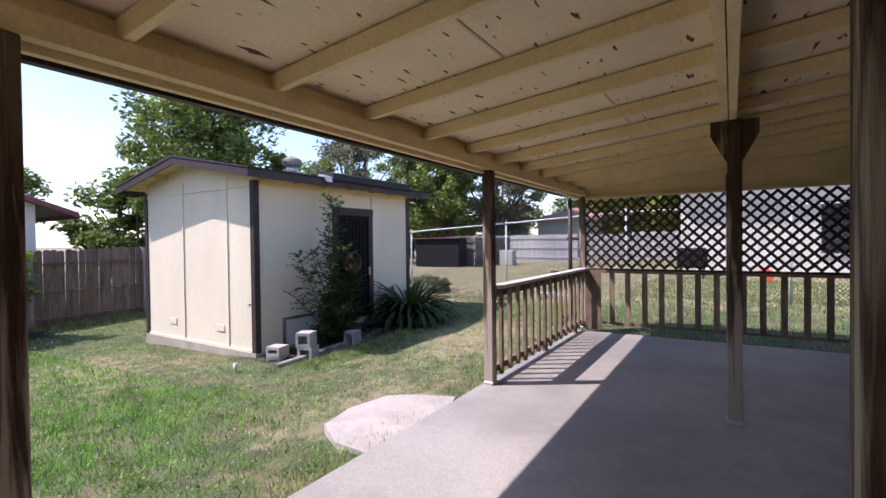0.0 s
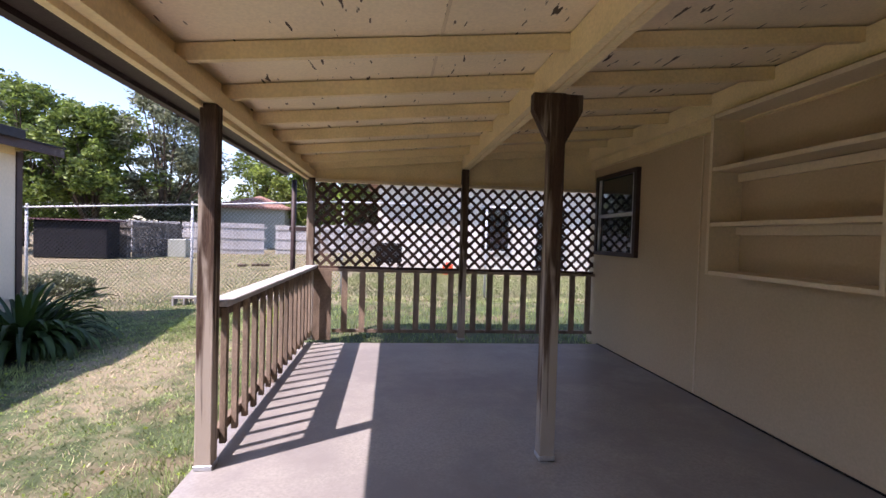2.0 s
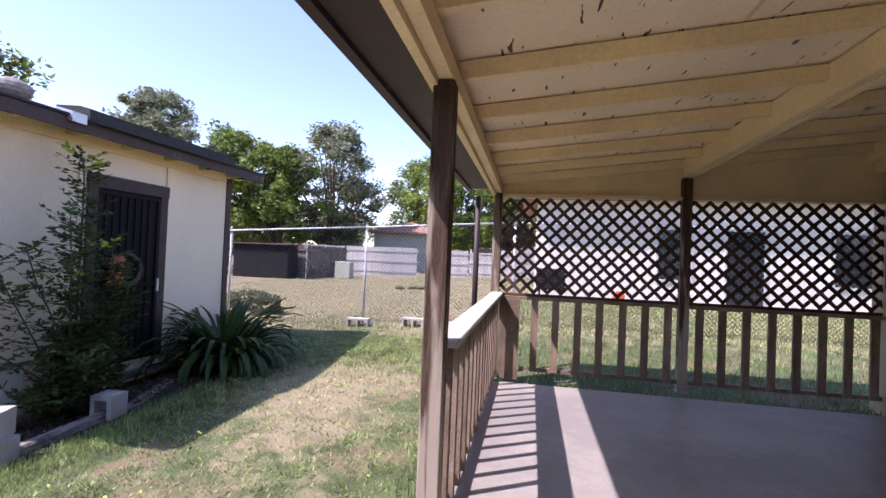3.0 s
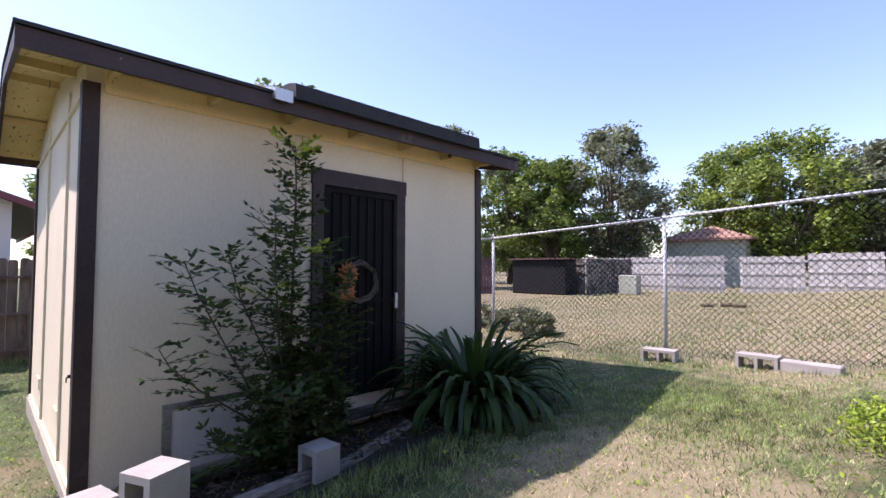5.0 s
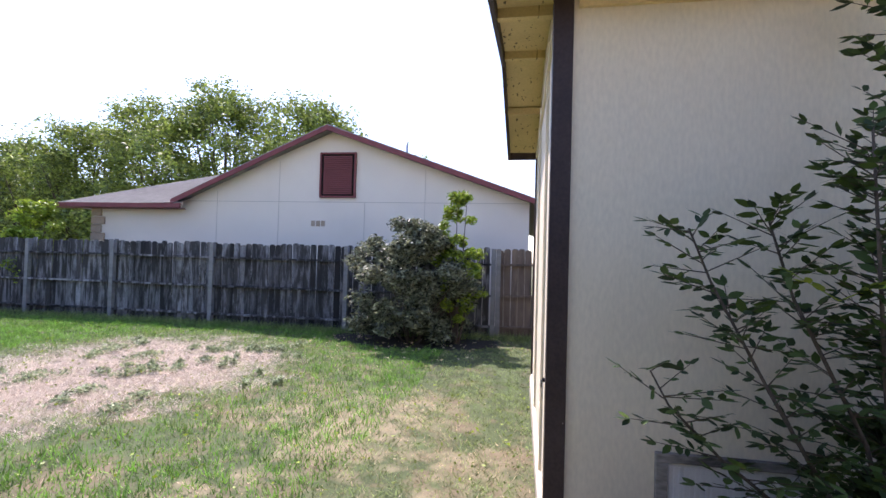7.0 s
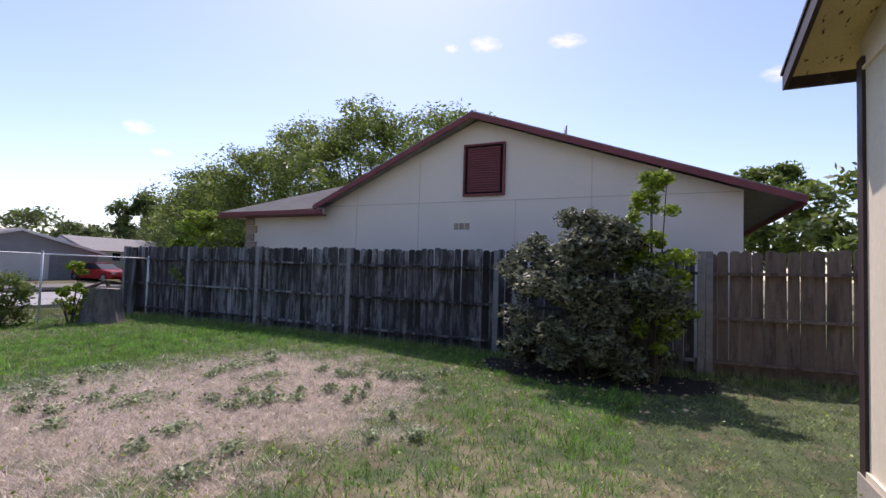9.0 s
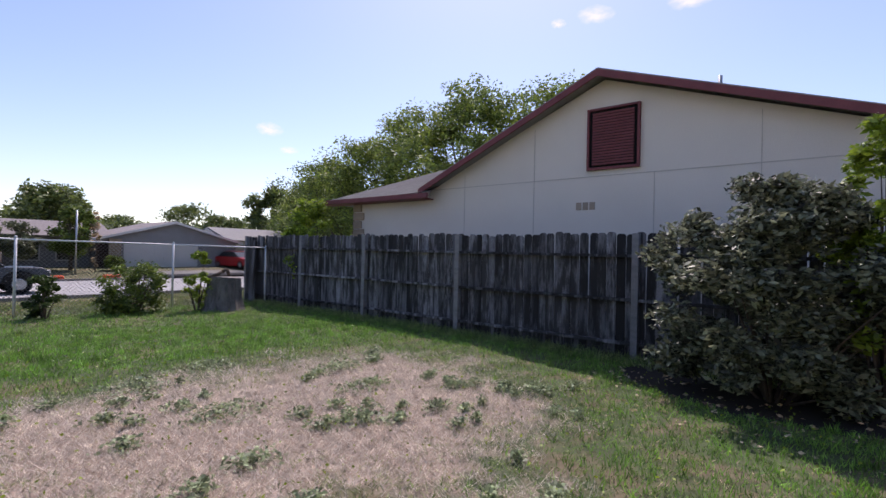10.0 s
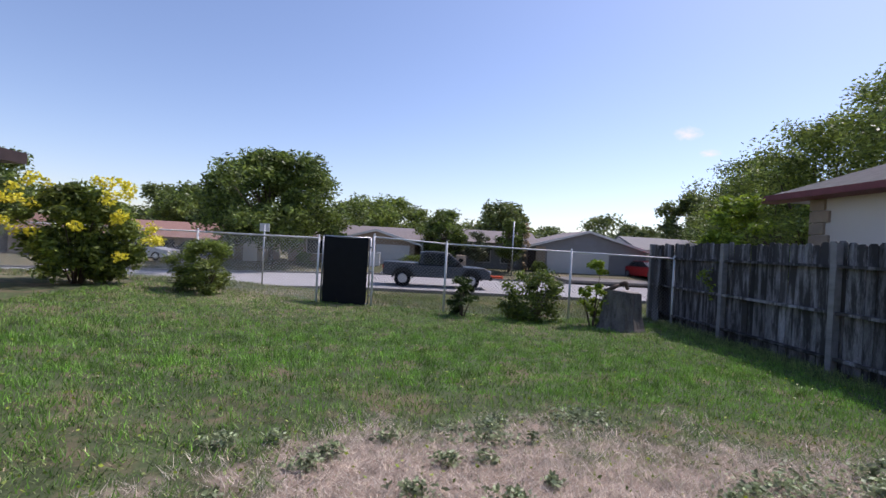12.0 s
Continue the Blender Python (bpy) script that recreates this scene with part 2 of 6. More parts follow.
stump_mat = material("stump_bark", (0.20, 0.18, 0.165), 0.95, 0.4, 6.0, stretch=(2, 2, 0.5), bump=0.9)
flower_mat = material("rust_orange_petals", (0.50, 0.20, 0.08), 0.8, 0.3, 30.0)
twig_mat = material("dark_twig", (0.20, 0.165, 0.13), 0.9, 0.3, 20.0)
shingle_dark = material("dark_roll_roofing", (0.035, 0.035, 0.037), 0.85, 0.25, 12.0, bump=0.4)
leaf_dark = leaf_material("dark_shrub_leaf", (0.048, 0.085, 0.034), 0.5)
leaf_strap = leaf_material("strap_leaf", (0.036, 0.075, 0.026), 0.4, (1.2, 1.1, 0.7))
# Silver-green with a wide spread per leaf; the palest ones stand in for glints.
leaf_silver = leaf_material("silver_shrub_leaf", (0.105, 0.12, 0.072), 0.85, (1.9, 1.8, 1.9), 9.0, 0.5, 1.3)
# Lime of the shrub's tips, brightened to paint in sun on them.
leaf_sunlit_tip = leaf_material("sunlit_tip_leaf", (0.34, 0.46, 0.10), 0.3)
leaf_lime = leaf_material("lime_leaf", (0.200, 0.300, 0.050), 0.4, patch=7.0, lo=0.6)
leaf_willow = leaf_material("willow_leaf", (0.185, 0.265, 0.085), 0.45, patch=0.9, lo=0.45)
leaf_mid = leaf_material("mid_green_leaf", (0.140, 0.210, 0.072), 0.45, patch=1.0, lo=0.45)
leaf_far = leaf_material("hazy_far_leaf", (0.13, 0.18, 0.08), 0.3, patch=0.6)
leaf_olive = leaf_material("grey_olive_leaf", (0.180, 0.200, 0.125), 0.4, (1.1, 1.1, 1.0), 1.0, 0.5)
petal_yellow = leaf_material("yellow_blossom", (0.80, 0.70, 0.06), 0.2, (1.1, 1.1, 1.0))
blade_green = leaf_material("grass_blade_green", (0.175, 0.245, 0.088), 0.5, (1.5, 1.35, 1.3), 4.5, 0.42, 1.5)
blade_lush = leaf_material("grass_blade_lush", (0.140, 0.290, 0.056), 0.45, (1.35, 1.3, 1.0), 4.0, 0.45, 1.5)
blade_dry = leaf_material("grass_blade_dry", (0.50, 0.40, 0.26), 0.45, (1.25, 1.25, 1.25), 8.0, 0.55, 1.35)
blade_bare = leaf_material("dead_grass_blade", (0.56, 0.45, 0.37), 0.6, (1.25, 1.25, 1.25), 9.0, 0.6, 1.3)
cloud_mat = bpy.data.materials.new("cloud")
cloud_mat.use_nodes = True


leaf_clover = leaf_material("clover_leaf", (0.25, 0.30, 0.165), 0.5, (1.3, 1.3, 1.3), 12.0)


# ---- building helpers ----
def part(name, bm, mat, parent=None, label="", kind=""):
    me = bpy.data.meshes.new(name)
    bm.to_mesh(me)
    bm.free()
    me.materials.append(mat)
    ob = new(name, me)
    if parent:
        ob.parent = parent
    return tagged(ob, label, kind=kind)


def thing(name, label, category, at=(0, 0, 0), turn=0, group=""):
    e = new(name)
    e.empty_display_size = 0.2
    e.location, e.rotation_euler = at, (0, 0, radians(turn))
    return tagged(e, label, category, group)


def box(bm, x0, x1, y0, y1, z0, z1, m=None):
    vs = [bm.verts.new((x, y, z)) for z in (z0, z1) for x, y in ((x0, y0), (x1, y0), (x1, y1), (x0, y1))]
    if m is not None:
        for v in vs:
            v.co = m @ v.co
    for f in ((3, 2, 1, 0), (4, 5, 6, 7), (0, 1, 5, 4), (1, 2, 6, 5), (2, 3, 7, 6), (3, 0, 4, 7)):
        bm.faces.new([vs[i] for i in f])
    return vs


def one(name, dims, mat, parent=None, label="", m=None, kind="", bevel=0.0):
    bm = bmesh.new()
    box(bm, *dims, m)
    if bevel:
        bmesh.ops.bevel(bm, geom=bm.edges[:], offset=bevel, segments=1, affect="EDGES")
    return part(name, bm, mat, parent, label, kind)


def structure(name, dims, mat, label="", m=None):
    return one(name, dims, mat, None, label, m, "structure")


def tube(bm, a, b, r0, r1=None, seg=8, cap=True):
    a, b = Vector(a), Vector(b)
    r1 = r0 if r1 is None else r1
    q = (b - a).to_track_quat("Z", "Y")
    rings = []
    for p, r in ((a, r0), (b, r1)):
        rings.append([bm.verts.new(p + q @ Vector((r * math.cos(2 * math.pi * i / seg), r * math.sin(2 * math.pi * i / seg), 0))) for i in range(seg)])
    for i in range(seg):
        f = bm.faces.new((rings[0][i], rings[0][(i + 1) % seg], rings[1][(i + 1) % seg], rings[1][i]))
        f.smooth = True
    if cap:
        bm.faces.new(rings[0][::-1])
        bm.faces.new(rings[1])


def poly(bm, pts, z0, z1, axis="z"):
    """A prism over an outline; axis names the way it is pulled."""
    def co(p, h):
        return {"z": (p[0], p[1], h), "y": (p[0], h, p[1]), "x": (h, p[0], p[1])}[axis]
    lo, hi = [bm.verts.new(co(p, z0)) for p in pts], [bm.verts.new(co(p, z1)) for p in pts]
    n = len(pts)
    for i in range(n):
        bm.faces.new((lo[i], lo[(i + 1) % n], hi[(i + 1) % n], hi[i]))
    bm.faces.new(lo[::-1])
    bm.faces.new(hi)
    bmesh.ops.recalc_face_normals(bm, faces=bm.faces[:])


def grid_mesh(name, verts, faces, mat, parent=None, label="", kind="", smooth=False):
    me = bpy.data.meshes.new(name)
    verts, faces = np.asarray(verts, dtype=np.float32), np.asarray(faces, dtype=np.int32)
    n = faces.shape[1]
    me.vertices.add(len(verts))
    me.vertices.foreach_set("co", verts.ravel())
    me.loops.add(faces.size)
    me.loops.foreach_set("vertex_index", faces.ravel())
    me.polygons.add(len(faces))
    me.polygons.foreach_set("loop_start", np.arange(0, faces.size, n, dtype=np.int32))
    me.polygons.foreach_set("loop_total", np.full(len(faces), n, dtype=np.int32))
    me.polygons.foreach_set("use_smooth", np.full(len(faces), smooth))
    me.update(calc_edges=True)
    me.materials.append(mat)
    ob = new(name, me)
    if parent:
        ob.parent = parent
    return tagged(ob, label, kind=kind)


# ---- ground ----
def ground_z(x, y):
    x, y = np.asarray(x, float), np.asarray(y, float)
    z = np.interp(x, [-60, -13, -9, -6.5, -5, -2.2, 3, 60], [-0.4, -0.30, -0.28, -0.2, -0.12, 0.08, 0.08, 0.0])
    z = z + np.interp(y, [4, 7, 10, 32], [0, 0.06, 0.28, 0.36])
    s = np.clip((-y - 9.5) / 9.0, 0, 1)
    s = s * s * (3 - 2 * s)
    road = np.interp(y, [-120, -40, -36, -31, -19.8, -18], [-0.5, -0.55, -0.55, -1.02, -1.02, -0.95])
    z = z * (1 - s) + (road - 0.03 * np.clip(x + 5, 0, 25)) * s
    return z + 0.012 * np.sin(x * 2.1 + y) * np.sin(y * 1.7 - x * 0.6) * (1 - s)


def wobble(x, y):
    return 0.5 * np.sin(x * 1.3 + 1.7 * np.sin(y * 0.9)) * np.cos(y * 1.1 + 0.8 * np.sin(x * 1.9)) + 0.3 * np.sin(x * 3.7 + y * 2.3) * np.cos(y * 3.1 - x * 1.4)


def bareness(x, y):
    d = np.hypot((x + 8.7) / 2.6, (y + 0.9) / 1.85)
    return np.clip(1.25 - d + 0.34 * wobble(x * 1.4, y * 1.4) + 0.16 * wobble(x * 4.1, y * 4.3), 0, 1) * (d < 1.6)


def dryness(x, y):
    w = wobble(x * 0.8 + 4, y * 0.8) + 0.6 * wobble(x * 2.7, y * 2.9 + 2)
    strip = np.clip(1 - np.abs(x + 3.1) / 1.3, 0, 1) * np.clip((y - 1.2) / 2, 0, 1) * 0.42
    north = np.clip((y - 8.6) / 1.6, 0, 1) * 0.52
    shed_side = np.clip(1 - np.hypot((x + 7.5) / 3.5, (y - 2.6) / 2.0), 0, 1) * 0.36
    shade = np.clip(1 - np.hypot((x + 4.2) / 1.6, (y - 6.8) / 1.6), 0, 1) * 0.6
    south = np.clip(1 - np.abs(y + 8.6) / 2.2, 0, 1) * np.clip((x + 10) / 5, 0, 1) * 0.4
    south2 = np.clip((-y - 9) / 3, 0, 1) * 0.35
    return np.clip(strip + north + shed_side + shade + south + south2 + 0.26 * w, 0, 1)


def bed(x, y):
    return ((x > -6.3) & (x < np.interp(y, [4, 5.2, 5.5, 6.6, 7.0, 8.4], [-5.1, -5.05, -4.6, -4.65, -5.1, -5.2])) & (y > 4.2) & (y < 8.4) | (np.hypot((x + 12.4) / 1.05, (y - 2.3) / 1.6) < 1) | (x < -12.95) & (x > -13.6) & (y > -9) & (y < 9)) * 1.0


def axis_cuts(lo, hi, step, far):
    a = list(np.arange(lo, hi + step / 2, step))
    d, p, q = step, lo, hi
    while p > -far:
        d *= 1.3
        p -= d
        a.insert(0, p)
    d = step
    while q < far:
        d *= 1.3
        q += d
        a.append(q)
    return np.array(a)


gx, gy = axis_cuts(-15, 3, 0.15, 1500), axis_cuts(-12, 14, 0.15, 1500)
GX, GY = np.meshgrid(gx, gy)
gv = np.stack([GX, GY, ground_z(GX, GY)], -1).reshape(-1, 3)
nx, ny = len(gx), len(gy)
idx = np.arange(nx * ny).reshape(ny, nx)
gf = np.stack([idx[:-1, :-1], idx[:-1, 1:], idx[1:, 1:], idx[1:, :-1]], -1).reshape(-1, 4)
ground = grid_mesh("ground", gv, gf, grass_mat, None, "lawn soil with green and dry yellow patches", "structure", True)
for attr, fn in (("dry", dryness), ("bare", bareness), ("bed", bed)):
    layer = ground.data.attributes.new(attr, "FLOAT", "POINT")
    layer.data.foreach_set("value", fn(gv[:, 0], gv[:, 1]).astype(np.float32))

SLAB_Z = 0.2
structure("patio_floor", (-1.9, 1.86, -4.95, 6.85, -0.1, SLAB_Z), concrete, "smooth grey concrete patio slab")
def street_strip(name, y0, y1, zt, mat, label):
    """A strip along the street that falls gently to the east of x = -5."""
    bm = bmesh.new()
    xs = (-200, -5, 20, 200)
    zs = (zt, zt, zt - 0.75, zt - 0.75)
    for a, c, za, zc in zip(xs, xs[1:], zs, zs[1:]):
        vs = [bm.verts.new(p) for p in ((a, y0, za - 0.25), (c, y0, zc - 0.25), (c, y1, zc - 0.25), (a, y1, za - 0.25), (a, y0, za), (c, y0, zc), (c, y1, zc), (a, y1, za))]
        for f in ((4, 5, 6, 7), (0, 1, 5, 4), (2, 3, 7, 6)):
            bm.faces.new([vs[q] for q in f])
    return part(name, bm, mat, None, label, "structure")


street_strip("road", -30.6, -20.2, -0.985, asphalt, "pale sun-bleached asphalt street")
street_strip("kerb", -20.2, -20.0, -0.87, concrete, "pale concrete kerb along the street")
street_strip("kerb", -30.8, -30.6, -0.87, concrete, "pale concrete kerb along the street")
structure("driveway", (-25.5, -18.3, -38.2, -30.6, -1.2, -0.7), concrete, "concrete driveway up to a garage")

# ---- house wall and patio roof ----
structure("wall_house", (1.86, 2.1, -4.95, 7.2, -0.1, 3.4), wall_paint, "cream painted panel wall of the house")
for y in (1.85, 2.95, 4.9):
    structure("trim", (1.852, 1.86, y, y + 0.012, 0.22, 2.6), cream, "thin batten line on the house wall")
structure("trim", (1.845, 1.86, -4.95, 6.85, SLAB_Z, SLAB_Z + 0.008), iron, "dark gap line along the slab")


def rafter_under(x):
    return 2.31 + (x + 1.85) * 0.1


def prism_y(name, pts, y0, y1, mat, label="", parent=None):
    bm = bmesh.new()
    poly(bm, pts, y0, y1, "y")
    return part(name, bm, mat, parent, label, "" if parent else "structure")


c0, c1 = rafter_under(-2.16) + 0.095, rafter_under(1.86) + 0.095
prism_y("ceiling", [(-2.16, c0), (1.86, c1), (1.86, c1 + 0.04), (-2.16, c0 + 0.04)], -4.9, 7.16, chip_paint, "yellow-cream painted plywood patio ceiling with chipped flecks")
r0 = random.Random(3)
for y in (-4.8, -4.3, -3.6, -2.95, -2.3, -1.65, -1.0, -0.35, 0.05, 0.69, 1.38, 2.08, 2.74, 3.42, 4.03, 4.66, 5.25, 5.9, 6.5, 7.02):
    if y == -0.35:
        continue
    d = r0.uniform(-0.006, 0.006)
    a, b = -1.86, 1.72
    prism_y("rafter", [(a, rafter_under(a) + d), (b, rafter_under(b) + d), (b, rafter_under(b) + 0.086), (a, rafter_under(a) + 0.086)], y - 0.02, y + 0.02, ceil_paint, "yellow-cream painted rafter under the plywood")
for x, y0, y1 in ((-0.62, 2.76, 4.0), (-0.9, 0.7, 2.05), (0.9, 4.05, 6.4), (-0.5, 5.27, 6.48)):
    z = rafter_under(x) + 0.089
    structure("ceiling_seam", (x, x + 0.015, y0, y1, z, z + 0.01), cream, "raised plywood sheet joint")
structure("frieze", (-1.89, -1.862, -4.9, 7.14, 2.30, 2.40), ceil_paint, "blocking board between the rafter ends")
structure("beam_outer", (-1.90, -1.862, -4.9, 7.14, 2.19, 2.298), ceil_paint, "yellow-cream painted double outer beam")
structure("beam_outer", (-1.858, -1.80, -4.9, 7.14, 2.22, 2.306), ceil_paint, "yellow-cream painted double outer beam")
structure("eave_soffit", (-2.148, -1.904, -4.9, 7.14, 2.275, 2.30), brown_trim, "dark brown painted soffit board")
bm = bmesh.new()
poly(bm, [(-2.20, 2.25), (-2.15, 2.25), (-2.15, 2.37), (-2.20, 2.40)], -4.95, 7.2, "y")
part("fascia", bm, brown_trim, None, "dark brown painted eave fascia and gutter", "structure")
structure("beam_centre", (0.045, 0.092, -4.9, 7.06, 2.405, 2.585), ceil_paint, "yellow-cream painted double centre beam")
structure("beam_centre", (0.098, 0.145, -4.9, 7.06, 2.40, 2.585), ceil_paint, "yellow-cream painted double centre beam")
structure("ledger", (1.80, 1.86, -4.9, 7.1, 2.48, 2.765), ceil_paint, "yellow-cream ledger board along the wall")
structure("ledger", (1.722, 1.798, -4.9, 7.1, 2.58, 2.75), ceil_paint, "yellow-cream ledger board along the wall")
prism_y("gable_panel", [(-1.88, 2.2), (1.86, 2.2), (1.86, rafter_under(1.86) + 0.09), (-1.88, rafter_under(-1.88) + 0.09)], 7.1, 7.13, ceil_paint, "cream plywood infill above the lattice")
structure("lattice_head", (-1.80, 1.86, 7.04, 7.1, 2.17, 2.21), cream, "cream head board above the lattice")

gutter = thing("downspout", "dark brown metal downspout at the patio corner", "downspout", (-2.08, 7.22, 0))
bm = bmesh.new()
tube(bm, (0, 0, 2.2), (0, 0, 0.35), 0.032, seg=8)
tube(bm, (0, 0, 0.36), (-0.14, -0.06, 0.2), 0.032, seg=8)
part("pipe", bm, brown_trim, gutter)
one("strap", (-0.05, 0.2, -0.02, 0.03, 1.55, 1.6), brown_trim, gutter)


def post(x, y, top, braces=False):
    p = thing("patio_post", "square weathered brown timber patio post, grey towards its foot", "post", (x, y, SLAB_Z), group="patio posts")
    one("shaft", (-0.046, 0.046, -0.046, 0.046, 0.02, top - SLAB_Z), post_wood, p, bevel=0.005)
    one("post_foot", (-0.05, 0.05, -0.05, 0.05, 0.0, 0.03), galv, p, "galvanised metal post foot", bevel=0.004)
    if braces:
        h = top - SLAB_Z
        for s in (-1, 1):
            bm = bmesh.new()
            poly(bm, [(s * 0.045, h - 0.30), (s * 0.15, h - 0.10), (s * 0.15, h - 0.003), (s * 0.045, h - 0.003)], -0.035, 0.035, "y")
            part("knee_brace", bm, post_wood, p, "short dark brown knee brace")
    return p


for y in (-4.7, -2.3, 0.33, 3.79, 7.06):
    post(-1.836, y, 2.215)
for y in (-4.7, -2.3, 0.64, 3.81, 7.06):
    post(0.30 if y == 0.64 else 0.13 if y == 3.81 else 0.095, y, 2.40, y == 3.81)

# Wing wall carried north, out of view, to keep south light off the patio.
structure("wall_house_wing", (0.0, 2.1, -7.6, -4.96, -0.3, 2.6), wall_paint, "cream painted end wing of the house, extended unseen to block south light")
structure("eave_house_wing", (-0.30, 2.4, -8.12, -5.9, 2.22, 2.42), brown_trim, "dark brown eave of the house wing")

# ---- railings and lattice ----
rail = thing("patio_railing", "weathered grey-brown wooden railing with square balusters", "railing", (0, 0, SLAB_Z))
bm = bmesh.new()
box(bm, -1.875, -1.745, 3.84, 7.12, 0.895, 0.93)
bmesh.ops.bevel(bm, geom=bm.edges[:], offset=0.006, segments=1, affect="EDGES")
part("cap_rail", bm, pale_wood, rail, "pale weathered rail cap")
one("under_rail", (-1.87, -1.83, 3.84, 7.0, 0.81, 0.894), rail_wood, rail)
one("bottom_rail", (-1.87, -1.83, 3.84, 7.0, 0.09, 0.15), rail_wood, rail)
one("rail_foot", (-1.87, -1.83, 5.3, 5.39, 0.0, 0.089), rail_wood, rail)
one("rail_foot", (-1.87, -1.83, 6.6, 6.69, 0.0, 0.089), rail_wood, rail)
bm = bmesh.new()
box(bm, -0.019, 0.019, -0.019, 0.019, 0.0, 0.82)
bmesh.ops.bevel(bm, geom=bm.edges[:], offset=0.004, segments=1, affect="EDGES")
bal = part("baluster", bm, rail_wood, rail)
bal.location = (-1.808, 3.98, 0.055)
for i in range(1, 15):
    o = new("baluster", bal.data)
    o.parent = rail
    o.location = (-1.808, 3.98 + i * 0.208, 0.055 + r0.uniform(-0.01, 0.01))
nrail = thing("patio_end_railing", "weathered wooden end railing with flat board balusters", "railing", (0, 7.05, SLAB_Z))
one("cap_rail", (-1.79, 0.05, -0.05, 0.05, 0.86, 0.895), rail_wood, nrail)
one("cap_rail", (0.14, 1.86, -0.05, 0.05, 0.86, 0.895), rail_wood, nrail)
one("bottom_rail", (-1.55, 0.05, -0.02, 0.02, 0.09, 0.13), rail_wood, nrail)
one("bottom_rail", (0.14, 1.86, -0.02, 0.02, 0.09, 0.13), rail_wood, nrail)
one("corner_board", (-1.78, -1.56, -0.06, -0.03, 0.0, 0.86), rail_wood, nrail, "wide weathered corner board")
bm = bmesh.new()
box(bm, -0.036, 0.036, -0.012, 0.012, 0.0, 0.76)
bb = part("baluster", bm, rail_wood, nrail)
bb.location = (-1.4, -0.034, 0.1)
for x in (-1.18, -0.95, -0.73, -0.5, -0.28, -0.06, 0.24, 0.45, 0.67, 0.9, 1.12, 1.34, 1.56, 1.78):
    o = new("baluster", bb.data)
    o.parent = nrail
    o.location = (x, -0.034, 0.1)

for lx0, lx1 in ((-1.79, 0.045), (0.145, 1.86)):
    lat = thing("lattice_screen", "dark brown diagonal wooden lattice screen above the railing", "lattice", (0, 7.06, 0), group="lattice panels")
    one("lattice_frame", (lx0, lx1, -0.015, 0.015, 1.095, 1.125), lattice_wood, lat)
    for s in (-1, 1):
        c = -3.03
        while c < 3.2:
            z0, z1 = (1.125, 2.17) if s > 0 else (2.17, 1.125)
            run = 1.045
            lo, hi = max(c, lx0), min(c + run, lx1)
            if hi > lo + 0.02:
                za, zb = z0 + (z1 - z0) * (lo - c) / run, z0 + (z1 - z0) * (hi - c) / run
                t = 0.026
                bm = bmesh.new()
                poly(bm, [(lo, za - t), (hi, zb - t), (hi, zb + t), (lo, za + t)], 0.004 if s > 0 else -0.005, 0.011 if s > 0 else 0.002, "y")
                part("slat", bm, lattice_wood, lat)
            c += 0.145

# ---- things on the house wall ----
sh = thing("wall_shelf", "cream painted open wall shelf with three bays", "shelf", (1.86, 3.15, 1.30))
for z in (0.0, 0.37, 0.79, 1.19):
    one("shelf_board", (-0.265, -0.001, 0.0, 1.27, z, z + 0.03), cream, sh)
one("side_board", (-0.27, 0, -0.03, -0.001, 0, 1.22), cream, sh)
one("side_board", (-0.27, 0, 1.271, 1.30, 0, 1.22), cream, sh)
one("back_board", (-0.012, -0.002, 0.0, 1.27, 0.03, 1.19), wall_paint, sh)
for z in (0.31, 0.72):
    one("back_rail", (-0.05, -0.013, 0.0, 1.27, z, z + 0.06), cream, sh)

win = thing("wall_window", "small sash window with dark frame in the house wall", "window", (1.86, 5.93, 1.36))
for d in ((0, 0.06, 0, 1.0), (0.96, 1.02, 0, 1.0)):
    one("window_frame", (-0.05, 0.0, d[0], d[1], d[2], d[3]), brown_trim, win)
one("window_frame", (-0.05, 0.0, 0.061, 0.959, 0.0, 0.05), brown_trim, win)
one("window_frame", (-0.05, 0.0, 0.061, 0.959, 0.95, 1.0), brown_trim, win)
one("sash_bar", (-0.035, -0.012, 0.061, 0.959, 0.47, 0.51), white_metal, win, "pale metal sash bar")
one("sash_bar", (-0.035, -0.012, 0.07, 0.10, 0.05, 0.95), white_metal, win)
one("sash_bar", (-0.035, -0.012, 0.92, 0.95, 0.05, 0.95), white_metal, win)
one("pane", (-0.01, -0.002, 0.061, 0.959, 0.05, 0.95), glass_dark, win, "dark reflecting window glass")

grey_paint = material("grey_fixture_paint", (0.20, 0.195, 0.19), 0.5, 0.15, 20.0)
fl = thing("flood_light", "grey twin-head outdoor light fixture on the wall", "lamp", (1.86, 2.55, 2.22))
one("mount_box", (-0.05, 0, -0.12, 0.06, -0.045, 0.045), grey_paint, fl, bevel=0.01)
one("cover_plate", (-0.056, -0.051, -0.03, 0.03, -0.03, 0.03), galv, fl, "galvanised cover plate")
for s_ in (-1, 1):
    bm = bmesh.new()
    y_ = -0.03 + s_ * 0.09
    tube(bm, (-0.03, y_, 0.0), (-0.07, y_ + s_ * 0.05, 0.012), 0.016)
    tube(bm, (-0.068, y_ + s_ * 0.045, 0.01), (-0.10, y_ + s_ * 0.12, 0.04), 0.026, 0.042, 14)
    part("lamp_head", bm, grey_paint, fl)
ob_ = thing("outlet_box", "grey weatherproof electrical outlet box on the wall", "outlet", (1.86, 2.45, 0.80))
one("cover", (-0.05, 0, -0.06, 0.06, -0.09, 0.09), grey_paint, ob_, bevel=0.008)
